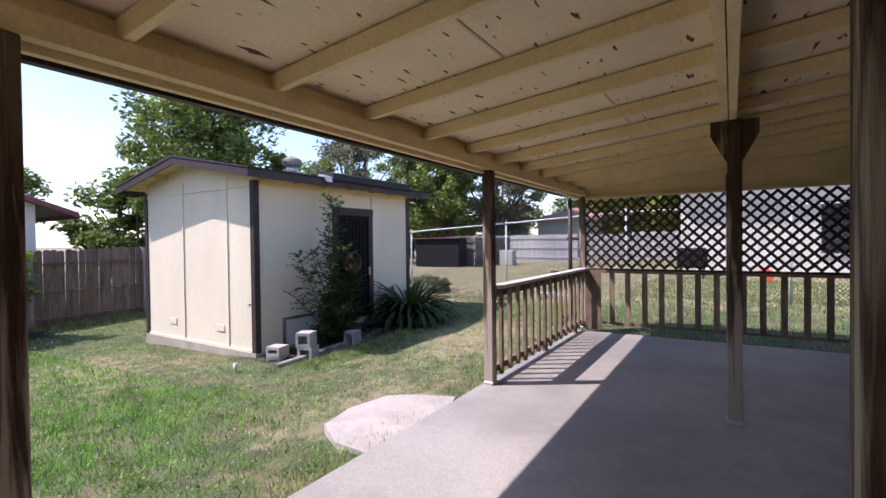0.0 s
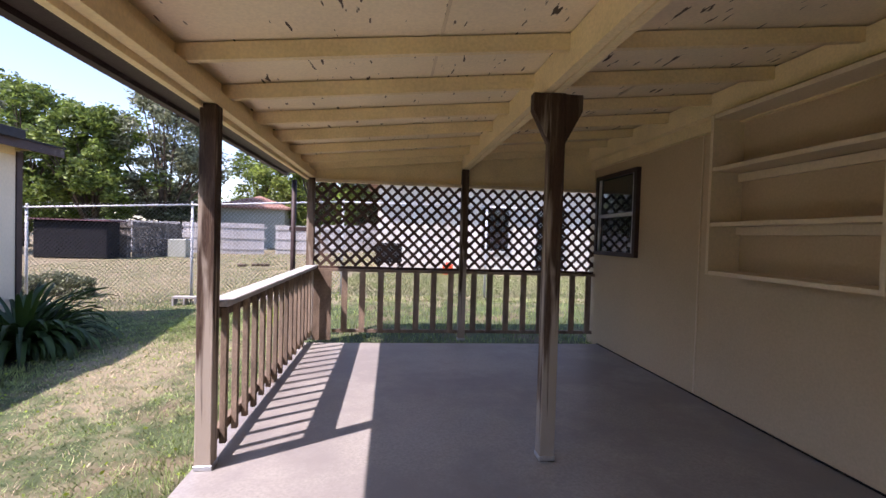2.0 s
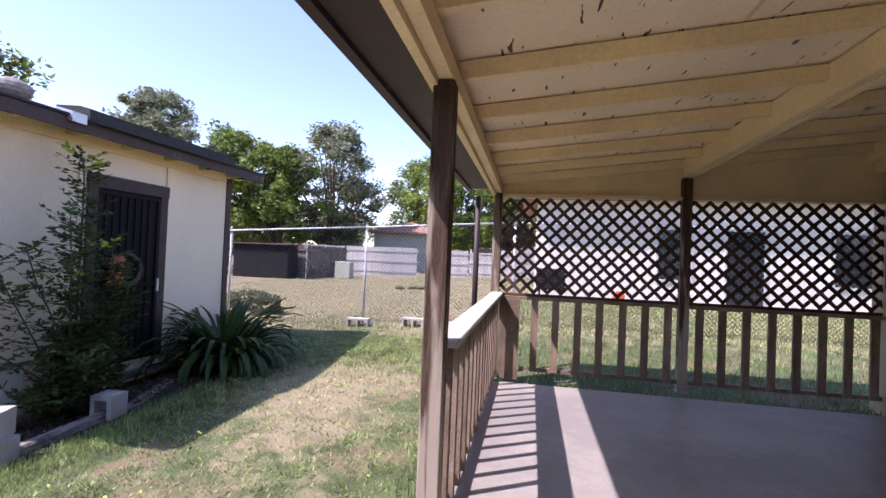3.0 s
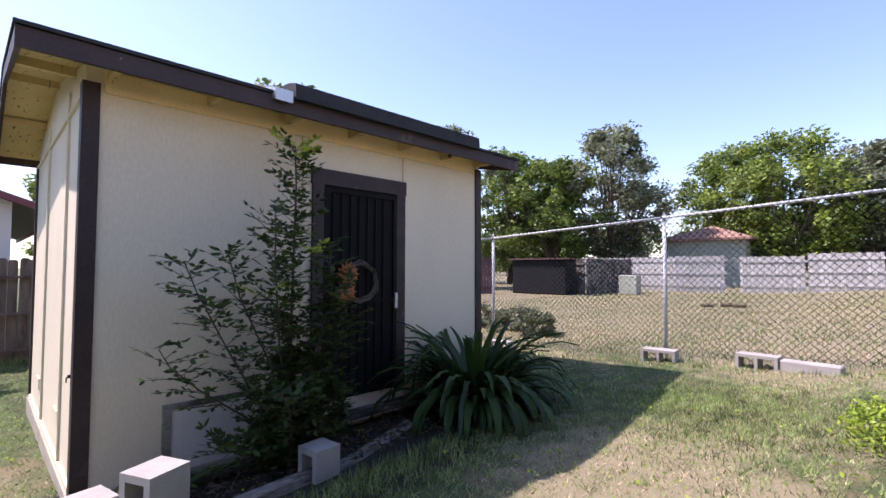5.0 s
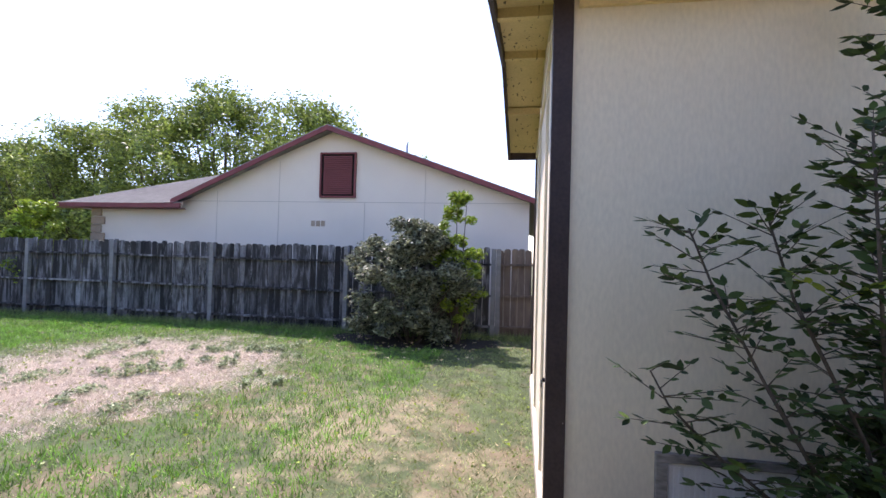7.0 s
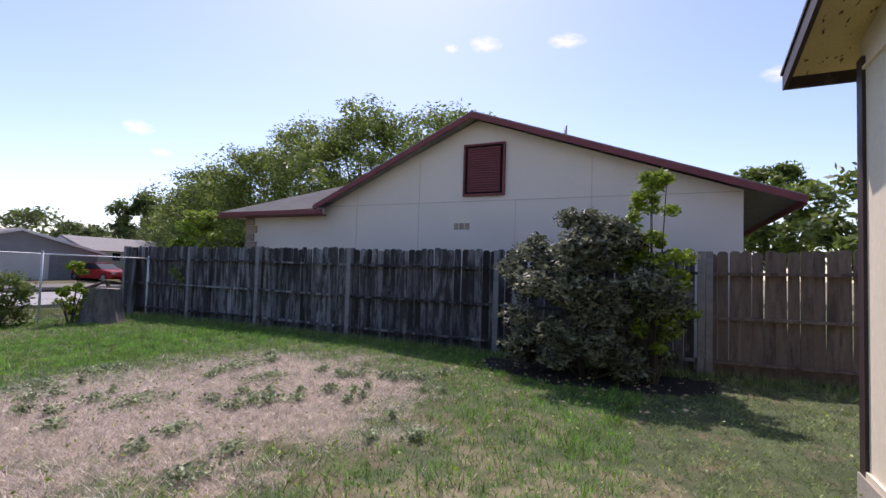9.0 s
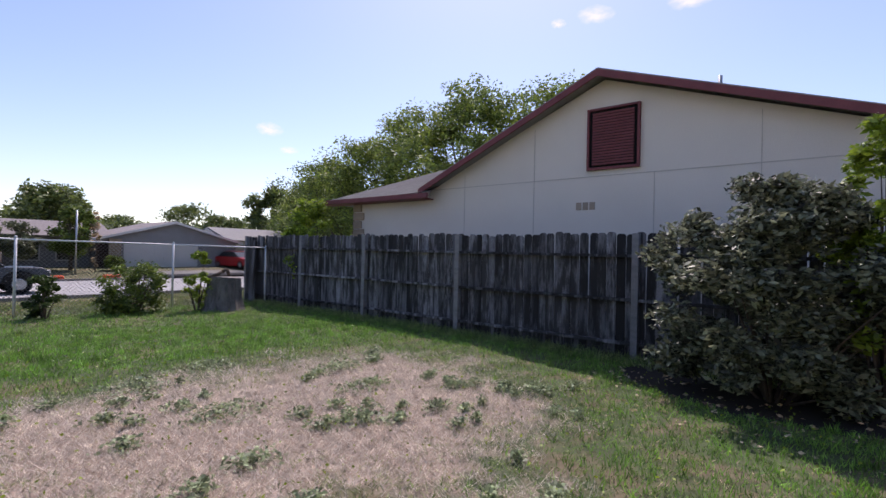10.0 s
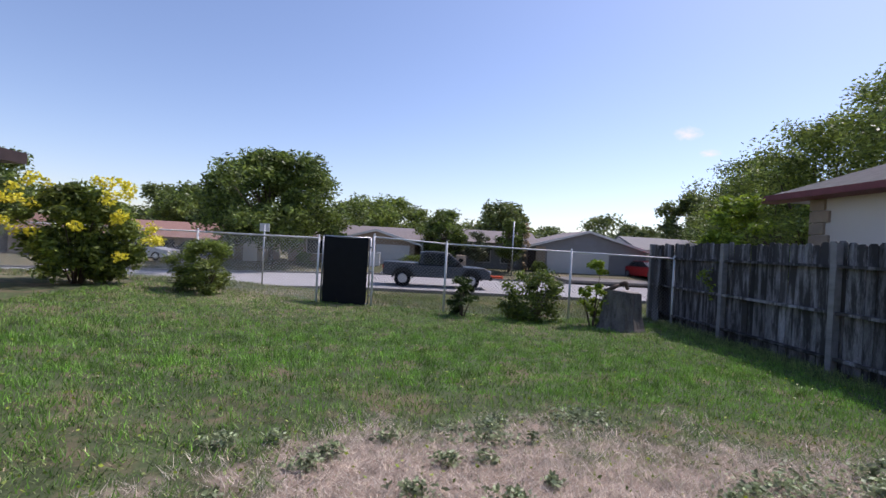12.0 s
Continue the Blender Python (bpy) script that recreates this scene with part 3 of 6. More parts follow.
one("lid", (-0.062, -0.051, -0.05, 0.05, -0.08, 0.08), grey_paint, ob_)
hole = thing("pipe_stub", "small dark round pipe stub in the wall", "pipe", (1.86, 2.73, 0.64))
bm = bmesh.new()
tube(bm, (0, 0, 0), (-0.03, 0, 0), 0.018)
part("stub", bm, iron, hole)

# ---- shed ----
SHED = pose(-6.006, 4.304, -0.22, 0, 0, -0.9)
SW, SLN, SH = 3.25, 3.84, 2.74
shed = thing("shed", "cream painted wooden garden shed with dark brown trim", "shed")
shed.matrix_world = SHED
bm = bmesh.new()
poly(bm, [(-SW, 0.12), (0, 0.12), (0, SH + 0.13), (-SW / 2, SH + 0.43), (-SW, SH + 0.13)], 0.0, SLN, "y")
part("wall", bm, shed_paint, shed)
one("foundation", (-SW - 0.03, 0.03, -0.03, SLN + 0.03, -0.3, 0.12), foundation, shed)
for x, y in ((-0.075, -0.02), (-SW - 0.02, -0.02), (-SW - 0.02, SLN - 0.075), (-0.075, SLN - 0.075)):
    one("corner_trim", (x, x + 0.095, y, y + 0.095, 0.05, SH), brown_trim, shed)
for x in (-0.70, -1.98):
    one("batten", (x, x + 0.035, -0.018, -0.001, 0.14, SH + 0.1), shed_paint, shed)
one("base_board", (-SW + 0.08, -0.08, -0.02, -0.001, 0.10, 0.16), shed_paint, shed)
one("gable_trim", (-SW + 0.08, -0.08, -0.02, -0.001, SH - 0.09, SH - 0.07), shed_paint, shed)
for y in (1.5, 2.63):
    one("batten", (0.001, 0.02, y, y + 0.03, 0.14, SH - 0.06), shed_paint, shed)
one("frieze_board", (0.001, 0.022, 0.1, SLN - 0.1, SH - 0.055, SH + 0.09), ceil_paint, shed)


def shed_roof_z(x):
    return SH + 0.135 + 0.30 * (1 - abs(x + SW / 2) / (SW / 2))


XE, XW, Y0, Y1 = 0.34, -SW - 0.34, -0.325, SLN + 0.27
ez, rz_ = shed_roof_z(XE), shed_roof_z(-SW / 2)
bm = bmesh.new()
poly(bm, [(XE, ez), (-SW / 2, rz_), (XW, ez), (XW, ez + 0.03), (-SW / 2, rz_ + 0.03), (XE, ez + 0.03)], Y0, Y1, "y")
part("roof_deck", bm, ply_soffit, shed, "yellow painted chipped soffit plywood")
bm = bmesh.new()
poly(bm, [(XE + 0.05, ez + 0.032), (-SW / 2, rz_ + 0.034), (XW - 0.05, ez + 0.032), (XW - 0.05, ez + 0.055), (-SW / 2, rz_ + 0.07), (XE + 0.05, ez + 0.055)], Y0 - 0.04, Y1 + 0.04, "y")
part("roof", bm, shingle_dark, shed, "dark roll roofing")
one("fascia", (XE + 0.001, XE + 0.03, Y0 - 0.03, Y1 + 0.03, ez - 0.085, ez + 0.03), brown_trim, shed)
one("fascia", (XW - 0.03, XW - 0.001, Y0 - 0.03, Y1 + 0.03, ez - 0.085, ez + 0.03), brown_trim, shed)
for yy in (Y0 - 0.03, Y1 + 0.002):
    for xa, xb in ((XE, -SW / 2), (-SW / 2, XW)):
        za, zb = shed_roof_z(xa), shed_roof_z(xb)
        bm = bmesh.new()
        poly(bm, [(xa, za - 0.085), (xb, zb - 0.085), (xb, zb + 0.03), (xa, za + 0.03)], yy, yy + 0.028, "y")
        part("barge_board", bm, brown_trim, shed)
for y in (0.1, 0.72, 1.33, 1.95, 2.55, 3.15, 3.72):
    bm = bmesh.new()
    poly(bm, [(0.023, ez - 0.06), (XE, ez - 0.06), (XE, ez - 0.002), (0.023, shed_roof_z(0) - 0.002)], y, y + 0.04, "y")
    part("rafter_tail", bm, ply_soffit, shed)
for x in (-0.5, -1.5, -2.5):
    z = shed_roof_z(x)
    one("lookout", (x, x + 0.05, Y0, -0.001, z - 0.07, z - 0.002), ply_soffit, shed)
bm = bmesh.new()
poly(bm, [(XE + 0.1, ez + 0.02), (XE + 0.09, ez + 0.14), (XE - 0.02, ez + 0.17), (XE - 0.3, ez + 0.19), (XE - 0.3, ez + 0.06)], 1.215, 3.35, "y")
part("roof_patch", bm, shingle_dark, shed, "raised rolled edge of black roofing")
bm = bmesh.new()
poly(bm, [(XE + 0.085, ez - 0.02), (XE + 0.085, ez + 0.07), (XE - 0.1, ez + 0.12), (XE - 0.1, ez + 0.05)], 1.06, 1.20, "y")
part("flashing", bm, galv, shed, "torn silver flashing at the step in the eave")
# door
DY0, DY1, DZ0, DZ1 = 1.60, 2.65, 0.36, 2.43
one("door_trim", (0.002, 0.03, DY0, DY0 + 0.11, DZ0, DZ1 - 0.14), brown_trim, shed)
one("door_trim", (0.002, 0.03, DY1 - 0.11, DY1, DZ0, DZ1 - 0.14), brown_trim, shed)
one("door_trim", (0.002, 0.034, DY0 - 0.01, DY1 + 0.01, DZ1 - 0.14, DZ1), brown_trim, shed)
door = one("door", (0.002, 0.008, DY0 + 0.11, DY1 - 0.11, DZ0, DZ1 - 0.14), iron, shed, "dark door behind iron bars")
for yy in (DY0 + 0.115, DY1 - 0.155):
    one("gate_stile", (0.012, 0.032, yy, yy + 0.04, DZ0 + 0.02, DZ1 - 0.16), iron, door)
for z in (DZ0 + 0.02, 1.22, DZ1 - 0.2):
    one("gate_rail", (0.012, 0.03, DY0 + 0.156, DY1 - 0.156, z, z + 0.035), iron, door)
for i in range(7):
    yy = DY0 + 0.2 + i * 0.095
    one("gate_bar", (0.014, 0.026, yy, yy + 0.012, DZ0 + 0.056, DZ1 - 0.201), iron, door)
one("door_handle", (0.033, 0.06, DY1 - 0.15, DY1 - 0.12, 1.15, 1.3), galv, door, "grey metal lock and handle")
one("sill_board", (0.04, 0.22, DY0 - 0.1, DY1 + 0.15, 0.22, 0.26), timber_mat, shed, "worn plank step at the door")
# low panel by the corner
one("panel_trim", (0.002, 0.03, 0.48, 0.53, 0.08, 0.55), timber_mat, shed)
one("panel_trim", (0.002, 0.03, 0.48, 1.12, 0.551, 0.59), timber_mat, shed)
pan = one("vent_panel", (0.002, 0.014, 0.531, 1.08, 0.10, 0.55), garage_white, shed, "white ribbed panel low in the wall")
for i in range(24):
    one("rib", (0.0145, 0.019, 0.537 + i * 0.0225, 0.546 + i * 0.0225, 0.12, 0.53), garage_white, pan)
for x in (-1.02, -2.45):
    one("vent", (x, x + 0.22, -0.012, -0.001, 0.38, 0.48), shed_paint, shed)
bm = bmesh.new()
tube(bm, (-0.12, -0.005, 0.85), (-0.12, -0.03, 0.85), 0.012)
bmesh.ops.create_cone(bm, segments=8, radius1=0.02, radius2=0.02, depth=0.004, matrix=pose(-0.12, -0.035, 0.83, 90, 0, 0))
part("eye_hook", bm, iron, shed)

vent = thing("roof_vent", "weathered domed turbine vent on the shed roof", "vent")
vent.matrix_world = SHED @ pose(-1.0, 1.55, shed_roof_z(-1.0) + 0.05)
bm = bmesh.new()
tube(bm, (0, 0, 0), (0, 0, 0.12), 0.11, 0.11, 14)
part("collar", bm, galv, vent)
bm = bmesh.new()
bmesh.ops.create_uvsphere(bm, u_segments=18, v_segments=8, radius=0.19, matrix=pose(0, 0, 0.2) @ Matrix.Diagonal((1, 1, 0.6, 1)))
part("dome", bm, timber_mat, vent)

wr = thing("wreath", "twig wreath with rust-orange sunflowers on the shed door", "wreath")
wr.matrix_world = SHED @ pose(0.055, 2.09, 1.42)
rw = random.Random(8)
bm = bmesh.new()
for k in range(26):
    n = 14
    ph, rr, dx = rw.uniform(0, 6.28), rw.uniform(0.15, 0.2), rw.uniform(-0.015, 0.025)
    span = rw.uniform(2.0, 5.5)
    pts = [(dx, (rr + 0.012 * math.sin(5 * a + k)) * math.cos(a), (rr + 0.012 * math.sin(5 * a + k)) * math.sin(a)) for a in (ph + span * j / n for j in range(n + 1))]
    for p, q in zip(pts, pts[1:]):
        tube(bm, p, q, 0.003, seg=3, cap=False)
part("twig_ring", bm, twig_mat, wr)
for fy, fz in ((-0.16, 0.07), (-0.19, -0.09)):
    bm = bmesh.new()
    for layer in range(2):
        for j in range(14):
            a = j / 14 * 6.283 + layer * 0.2
            L_ = 0.125 - layer * 0.03
            u = Vector((0.0, math.cos(a), math.sin(a)))
            s = Vector((0, -math.sin(a), math.cos(a))) * 0.018
            c = Vector((0.03 + layer * 0.01, fy, fz))
            vs = [bm.verts.new(p) for p in (c + u * 0.02, c + u * L_ * 0.6 + s + Vector((0.012, 0, 0)), c + u * L_, c + u * L_ * 0.6 - s + Vector((0.012, 0, 0)))]
            bm.faces.new(vs)
    part("flower", bm, flower_mat, wr, "rust-orange sunflower")
    bm = bmesh.new()
    tube(bm, (0.035, fy, fz), (0.055, fy, fz), 0.028, 0.02, 10)
    part("flower_centre", bm, twig_mat, wr)


# ---- concrete blocks and timber ----
def hollow_block(m, label="grey hollow concrete block on the lawn by the shed"):
    """A two-cell block, 0.39 long (x), 0.19 wide (y), 0.19 high; the cells run along y when it lies on its side."""
    bm = bmesh.new()
    L_, W, H, t = 0.39, 0.19, 0.19, 0.03
    xs = [0, t, L_ / 2 - t / 2, L_ / 2 + t / 2, L_ - t, L_]
    box(bm, 0, L_, 0, H, 0, t)
    box(bm, 0, L_, 0, H, W - t, W)
    for a, b in ((xs[0], xs[1]), (xs[2], xs[3]), (xs[4], xs[5])):
        box(bm, a, b, 0, H, t, W - t)
    t_ = thing("concrete_block", label, "block", group="blocks by the shed")
    part("body", bm, block_mat, t_)
    t_.matrix_world = m
    return t_


def up(x, y, z, rz):
    return pose(x, y, z, 0, 0, rz) @ pose(0.19, 0, 0, 0, -90, 0)


BG = -0.2


def single_block(m, w, h, d, label):
    """A one-cell block, w wide (x), d deep (y, along which its cell runs), h high."""
    bm = bmesh.new()
    t = 0.042
    box(bm, 0, w, 0, d, 0, t)
    box(bm, 0, w, 0, d, h - t, h)
    box(bm, 0, t, 0, d, t, h - t)
    box(bm, w - t, w, 0, d, t, h - t)
    e = thing("concrete_block", label, "block", group="blocks by the shed")
    part("body", bm, block_mat, e)
    e.matrix_world = m
    return e


single_block(pose(-5.23, 4.41, BG, 0, 0, 18), 0.23, 0.26, 0.22, "grey hollow concrete block standing under another block")
single_block(pose(-5.24, 4.39, BG + 0.261, 0, 0, 24), 0.22, 0.20, 0.24, "grey hollow concrete block lying on top of another")
single_block(pose(-5.60, 4.16, BG, 0, 0, 20), 0.22, 0.13, 0.22, "grey hollow concrete block at the bottom of a stack")
single_block(pose(-5.61, 4.17, BG + 0.131, 0, 0, 12), 0.23, 0.14, 0.22, "tan hollow concrete block stacked by the shed corner")
single_block(pose(-5.29, 5.43, BG, 0, 0, 6), 0.20, 0.31, 0.20, "grey hollow concrete block standing on end with a timber through it")
tm = thing("landscape_timber", "peeling grey landscape timber edging the shed bed", "timber")
bm = bmesh.new()
poly(bm, [(-0.045, -0.03), (-0.03, -0.045), (0.03, -0.045), (0.045, -0.03), (0.045, 0.03), (0.03, 0.045), (-0.03, 0.045), (-0.045, 0.03)], 0.0, 1.72, "y")
part("timber", bm, timber_mat, tm)
tm.matrix_world = pose(-5.12, 3.95, -0.115, 1.5, 0, 2.5)
pl = thing("plank", "pale worn plank lying before the shed door", "plank")
one("board", (-0.07, 0.07, 0, 1.15, 0, 0.04), timber_mat, pl)
pl.matrix_world = pose(-5.17, 5.66, -0.12, 0, 0, 20)
spr = thing("yard_spigot", "short grey stake in the lawn", "stake")
bm = bmesh.new()
tube(bm, (0, 0, -0.05), (0.01, 0, 0.12), 0.02, 0.028)
part("stake", bm, galv, spr)
spr.location = (-5.5, 3.6, float(ground_z(-5.5, 3.6)))

flag = thing("flagstone", "flat pinkish flagstone beside the patio slab", "stone")
bm = bmesh.new()
poly(bm, [(-2.62, 2.42), (-2.3, 2.22), (-1.95, 2.2), (-1.94, 3.1), (-2.05, 3.5), (-2.4, 3.38), (-2.62, 3.22), (-2.70, 2.8)], 0.02, 0.125)
part("slab", bm, stone_mat, flag)


# ---- fences ----
def picket_fence(name, label, x0, y0, x1, y1, posts, mat, height, seed, group=""):
    """Dog-eared pickets behind three rails and square posts, along a straight line; it faces its right-hand side."""
    f = thing(name, label, "fence", group=group)
    rng = random.Random(seed)
    d = Vector((x1 - x0, y1 - y0, 0))
    n = int(d.length / 0.138)
    u = d.normalized()
    ang = math.degrees(math.atan2(u.y, u.x))
    meshes = []
    for k in range(4):
        bm = bmesh.new()
        h = height + (-0.02, 0.0, 0.01, 0.025)[k]
        w = 0.131
        poly(bm, [(0, 0), (w, 0), (w, h - 0.03), (w - 0.03, h), (0.03, h), (0, h - 0.03)], 0.0, 0.016, "y")
        me = bpy.data.meshes.new("picket")
        bm.to_mesh(me)
        bm.free()
        me.materials.append(mat)
        meshes.append(me)
    for i in range(n):
        p = Vector((x0, y0, 0)) + u * (i * 0.138)
        o = new("picket", rng.choice(meshes))
        o.parent = f
        o.matrix_local = pose(p.x, p.y, float(ground_z(p.x, p.y)) + 0.02 + rng.uniform(-0.012, 0.012), 0, rng.uniform(-0.6, 0.6), ang) @ pose(0, 0.02 + rng.uniform(0, 0.008), 0)
    for a, b in zip(posts, posts[1:]):
        pa, pb = Vector((x0, y0, 0)) + u * a, Vector((x0, y0, 0)) + u * b
        za, zb = float(ground_z(pa.x, pa.y)), float(ground_z(pb.x, pb.y))
        for h in (0.17, 0.79, 1.42):
            bm = bmesh.new()
            m = pose(pa.x, pa.y, za + h, 0, -math.degrees(math.atan2(zb - za, b - a)), ang)
            box(bm, 0.046, b - a - 0.046, -0.065, 0.016, 0, 0.042, m)
            part("rail", bm, mat, f)
    for a in posts:
        p = Vector((x0, y0, 0)) + u * a
        bm = bmesh.new()
        box(bm, -0.045, 0.045, -0.085, 0.015, -0.1, height + 0.02, pose(p.x, p.y, float(ground_z(p.x, p.y)), 0, 0, ang))
        part("post", bm, fence_rail, f, "weathered grey fence post")
    return f


# the wall of pickets stands west of its rails
picket_fence("west_fence", "weathered grey dog-eared picket fence with rails facing the yard", -13.2, -9.9, -13.2, 3.75, [0, 2.58, 4.87, 7.38, 10.5, 13.6], fence_wood, 1.74, 1)
brown_fence = material("brown_fence_wood", (0.20, 0.15, 0.12), 0.9, 0.25, 2.5, stretch=(4, 4, 0.7), bump=0.4, second=(0.09, 0.07, 0.06), second_amount=0.4, piece=0.2)
picket_fence("west_fence_gate", "brown weathered picket fence section past the bush", -13.2, 3.78, -13.2, 14.0, [0.02, 2.4, 4.8, 7.2, 9.6], brown_fence, 1.74, 2)
lean = thing("leaning_boards", "dark weathered boards leaning at the fence corner", "boards", (-13.05, -9.55, -0.3))
for i, (dx, dy, a) in enumerate([(0, 0, 6), (0.03, 0.13, 4), (0.06, 0.27, 8)]):
    one("board", (0, 0.02, 0, 0.12, 0, 1.65), fence_wood, lean, m=pose(dx, dy, 0, a, -4, 0))


def chain_fence(name, label, x0, x1, y, zfun, posts, height, pitch=0.075, barbs=False, toprail=True, r=0.0028):
    f = thing(name, label, "fence")
    for x in posts:
        bm = bmesh.new()
        tube(bm, (x, y + 0.03, zfun(x) - 0.1), (x, y + 0.03, zfun(x) + height + 0.02), 0.024)
        tube(bm, (x, y + 0.03, zfun(x) + height + 0.02), (x, y + 0.03, zfun(x) + height + 0.06), 0.028, 0.012)
        part("fence_post", bm, wire_mat, f)
    if toprail:
        for a, b in zip(posts, posts[1:]):
            bm = bmesh.new()
            tube(bm, (a, y, zfun(a) + height - 0.01), (b, y, zfun(b) + height - 0.01), 0.017)
            part("top_rail", bm, wire_mat, f)
    V, F = [], []

    def wire(p, q):
        k = len(V)
        for e in (p, q):
            V.extend([(e[0] - r, e[1], e[2] - r), (e[0] + r, e[1], e[2] - r), (e[0], e[1], e[2] + r * 1.2)])
        for a, b in ((0, 1), (1, 2), (2, 0)):
            F.append((k + a, k + b, k + 3 + b, k + 3 + a))
    h0, h1 = 0.03, height + (0.07 if barbs else 0.0)
    for s in (1, -1):
        c = x0 - (h1 - h0)
        while c < x1 + (h1 - h0):
            xa, xb = c, c + s * (h1 - h0)
            ta = 0.0
            tb = 1.0
            lo, hi = sorted((xa, xb))
            if hi > x0 and lo < x1:
                def at(t):
                    x = xa + (xb - xa) * t
                    return (x, y - 0.03 + 0.004 * s, zfun(x) + h0 + (h1 - h0) * t)
                ts = [0.0, 1.0]
                if xb != xa:
                    for lim in (x0, x1):
                        t = (lim - xa) / (xb - xa)
                        if 0 < t < 1:
                            if (xa < x0 and lim == x0) or (xa > x1 and lim == x1):
                                ts[0] = t
                            else:
                                ts[1] = t
                wire(at(ts[0]), at(ts[1]))
            c += pitch
    grid_mesh("chain_link_mesh", V, F, wire_mat, f, "diamond wire mesh", "stuff")
    return f


sz = lambda x: float(ground_z(x, -8.95))
chain_fence("south_fence", "low galvanised chain-link fence along the street side", -13.15, -6.62, -8.95, sz, [-13.15, -10.85, -8.15, -6.62], 1.46)
east_run = chain_fence("south_fence", "low galvanised chain-link fence bending away past the gate", 0.0, 12.0, 0.0, lambda x: 0.0, [0.0, 2.75, 6.3, 9.2, 12.0], 1.40)
east_run.matrix_world = pose(-5.5, -8.9, -0.22, 0, 0, -12)
gate = thing("gate", "chain-link gate covered with black mesh cloth", "gate", (0, -8.95, -0.22))
bm = bmesh.new()
for a, b in (((-6.55, 0.06), (-6.55, 1.44)), ((-5.57, 0.06), (-5.57, 1.44)), ((-6.55, 1.44), (-5.57, 1.44)), ((-6.55, 0.06), (-5.57, 0.06))):
    tube(bm, (a[0], 0, a[1]), (b[0], 0, b[1]), 0.018)
part("gate_frame", bm, galv, gate)
xs = np.linspace(-6.5, -5.6, 10)
zs = np.linspace(0.0, 1.45, 12)
V = [(x, -0.03 + 0.006 * math.sin(x * 9 + z * 3), z - (0.03 * math.sin((x + 6.5) / 0.9 * math.pi) if z > 1.4 else 0)) for z in zs for x in xs]
F = [(j * 10 + i, j * 10 + i + 1, j * 10 + i + 11, j * 10 + i + 10) for j in range(11) for i in range(9)]
V2 = [(x, y + 0.035 + 0.03, z) for x, y, z in V]
cl = grid_mesh("screen_cloth", V + V2, F + [tuple(k + len(V) for k in f[::-1]) for f in F], black_cloth, gate, "black mesh privacy cloth")
bm = bmesh.new()
for z in (0.25, 0.75, 1.25):
    tube(bm, (-6.62, 0.03, z), (-6.54, 0, z), 0.02)
part("hinge", bm, galv, gate)

nz = lambda x: float(ground_z(x, 10.0))
chain_fence("north_fence", "tall galvanised chain-link fence across the dry north lawn", -12.5, 7.5, 10.0, nz, [-12.4, -9.9, -7.2, -4.44, -1.75, 1.0, 3.7, 6.4], 1.78, barbs=True, r=0.0027)
for x, y, rz in ((-4.64, 9.72, 4), (-3.62, 9.72, -5), (-6.95, 9.5, 8)):
    hollow_block(pose(x, y, float(ground_z(x, y)) - 0.02, 0, 0, rz), "grey concrete block lying at the foot of the chain-link fence")
cbar = thing("concrete_bar", "pale concrete slab piece lying along the chain-link fence", "slab", (-3.22, 9.70, float(ground_z(-3.2, 9.7))), -5)
one("bar", (0, 0.50, 0, 0.16, -0.02, 0.12), block_mat, cbar, bevel=0.012)


def tall(x, y):
    return float(ground_z(x, y))


# ---- north yard ----
def panel_fence(label, pts, mat, h, name="far_fence"):
    f = thing(name, label, "fence")
    bm = bmesh.new()
    box(bm, 0, 0.14, 0, 0.02, 0, h)
    base = bpy.data.meshes.new("board")
    bm.to_mesh(base)
    bm.free()
    base.materials.append(mat)
    for (xa, ya), (xb, yb) in zip(pts, pts[1:]):
        d = Vector((xb - xa, yb - ya, 0))
        ang = math.degrees(math.atan2(d.y, d.x))
        m = pose(xa, ya, tall(xa, ya), 0, 0, ang)
        n = int(d.length / 0.15)
        for k in range(n):
            o = new("board", base)
            o.parent = f
            o.matrix_local = m @ pose(k * 0.15, 0, 0.02 * math.sin(k * 2.3))
        bm = bmesh.new()
        for z in (0.3, h / 2, h - 0.3):
            box(bm, 0, d.length, -0.04, -0.001, z, z + 0.09, m)
        part("rail_set", bm, mat, f)
    return f


panel_fence("pale weathered wooden fence across the far lawn", [(-19, 31), (-13.9, 32), (-11.3, 32)], pale_wood, 1.95)
panel_fence("pale leaning wooden fence panel on the far lawn", [(-11.2, 31.3), (-8.7, 31.8)], pale_wood, 1.95)
panel_fence("pale weathered wooden fence across the far lawn", [(-8.2, 32), (-5.4, 32.1), (-2.6, 32.1), (0.2, 32.2), (3, 32.2), (8, 32)], pale_wood, 1.85)
panel_fence("dark maroon board fence along the side", [(-21.5, 19), (-17.3, 23)], purple_wood, 1.9)
panel_fence("dark maroon board fence along the side", [(-16.8, 25.5), (-13.6, 25.8), (-12.8, 29.5)], timber_mat, 1.8)
dk = thing("dark_shed", "low dark tarpaulin-covered lean-to by the fence", "shelter", (-15.5, 24.3, tall(-15.5, 24.3)))
one("body", (-1.6, 1.6, 0, 1.0, 0, 1.75), black_cloth, dk, bevel=0.05)
one("roof", (-1.75, 1.75, -0.15, 1.2, 1.76, 1.83), purple_wood, dk)
tb = thing("utility_box", "grey-green metal utility box on the far lawn", "box", (-11.9, 27.0, tall(-11.9, 27)))
one("body", (-0.45, 0.45, -0.3, 0.3, 0, 0.95), wall_green, tb, bevel=0.03)
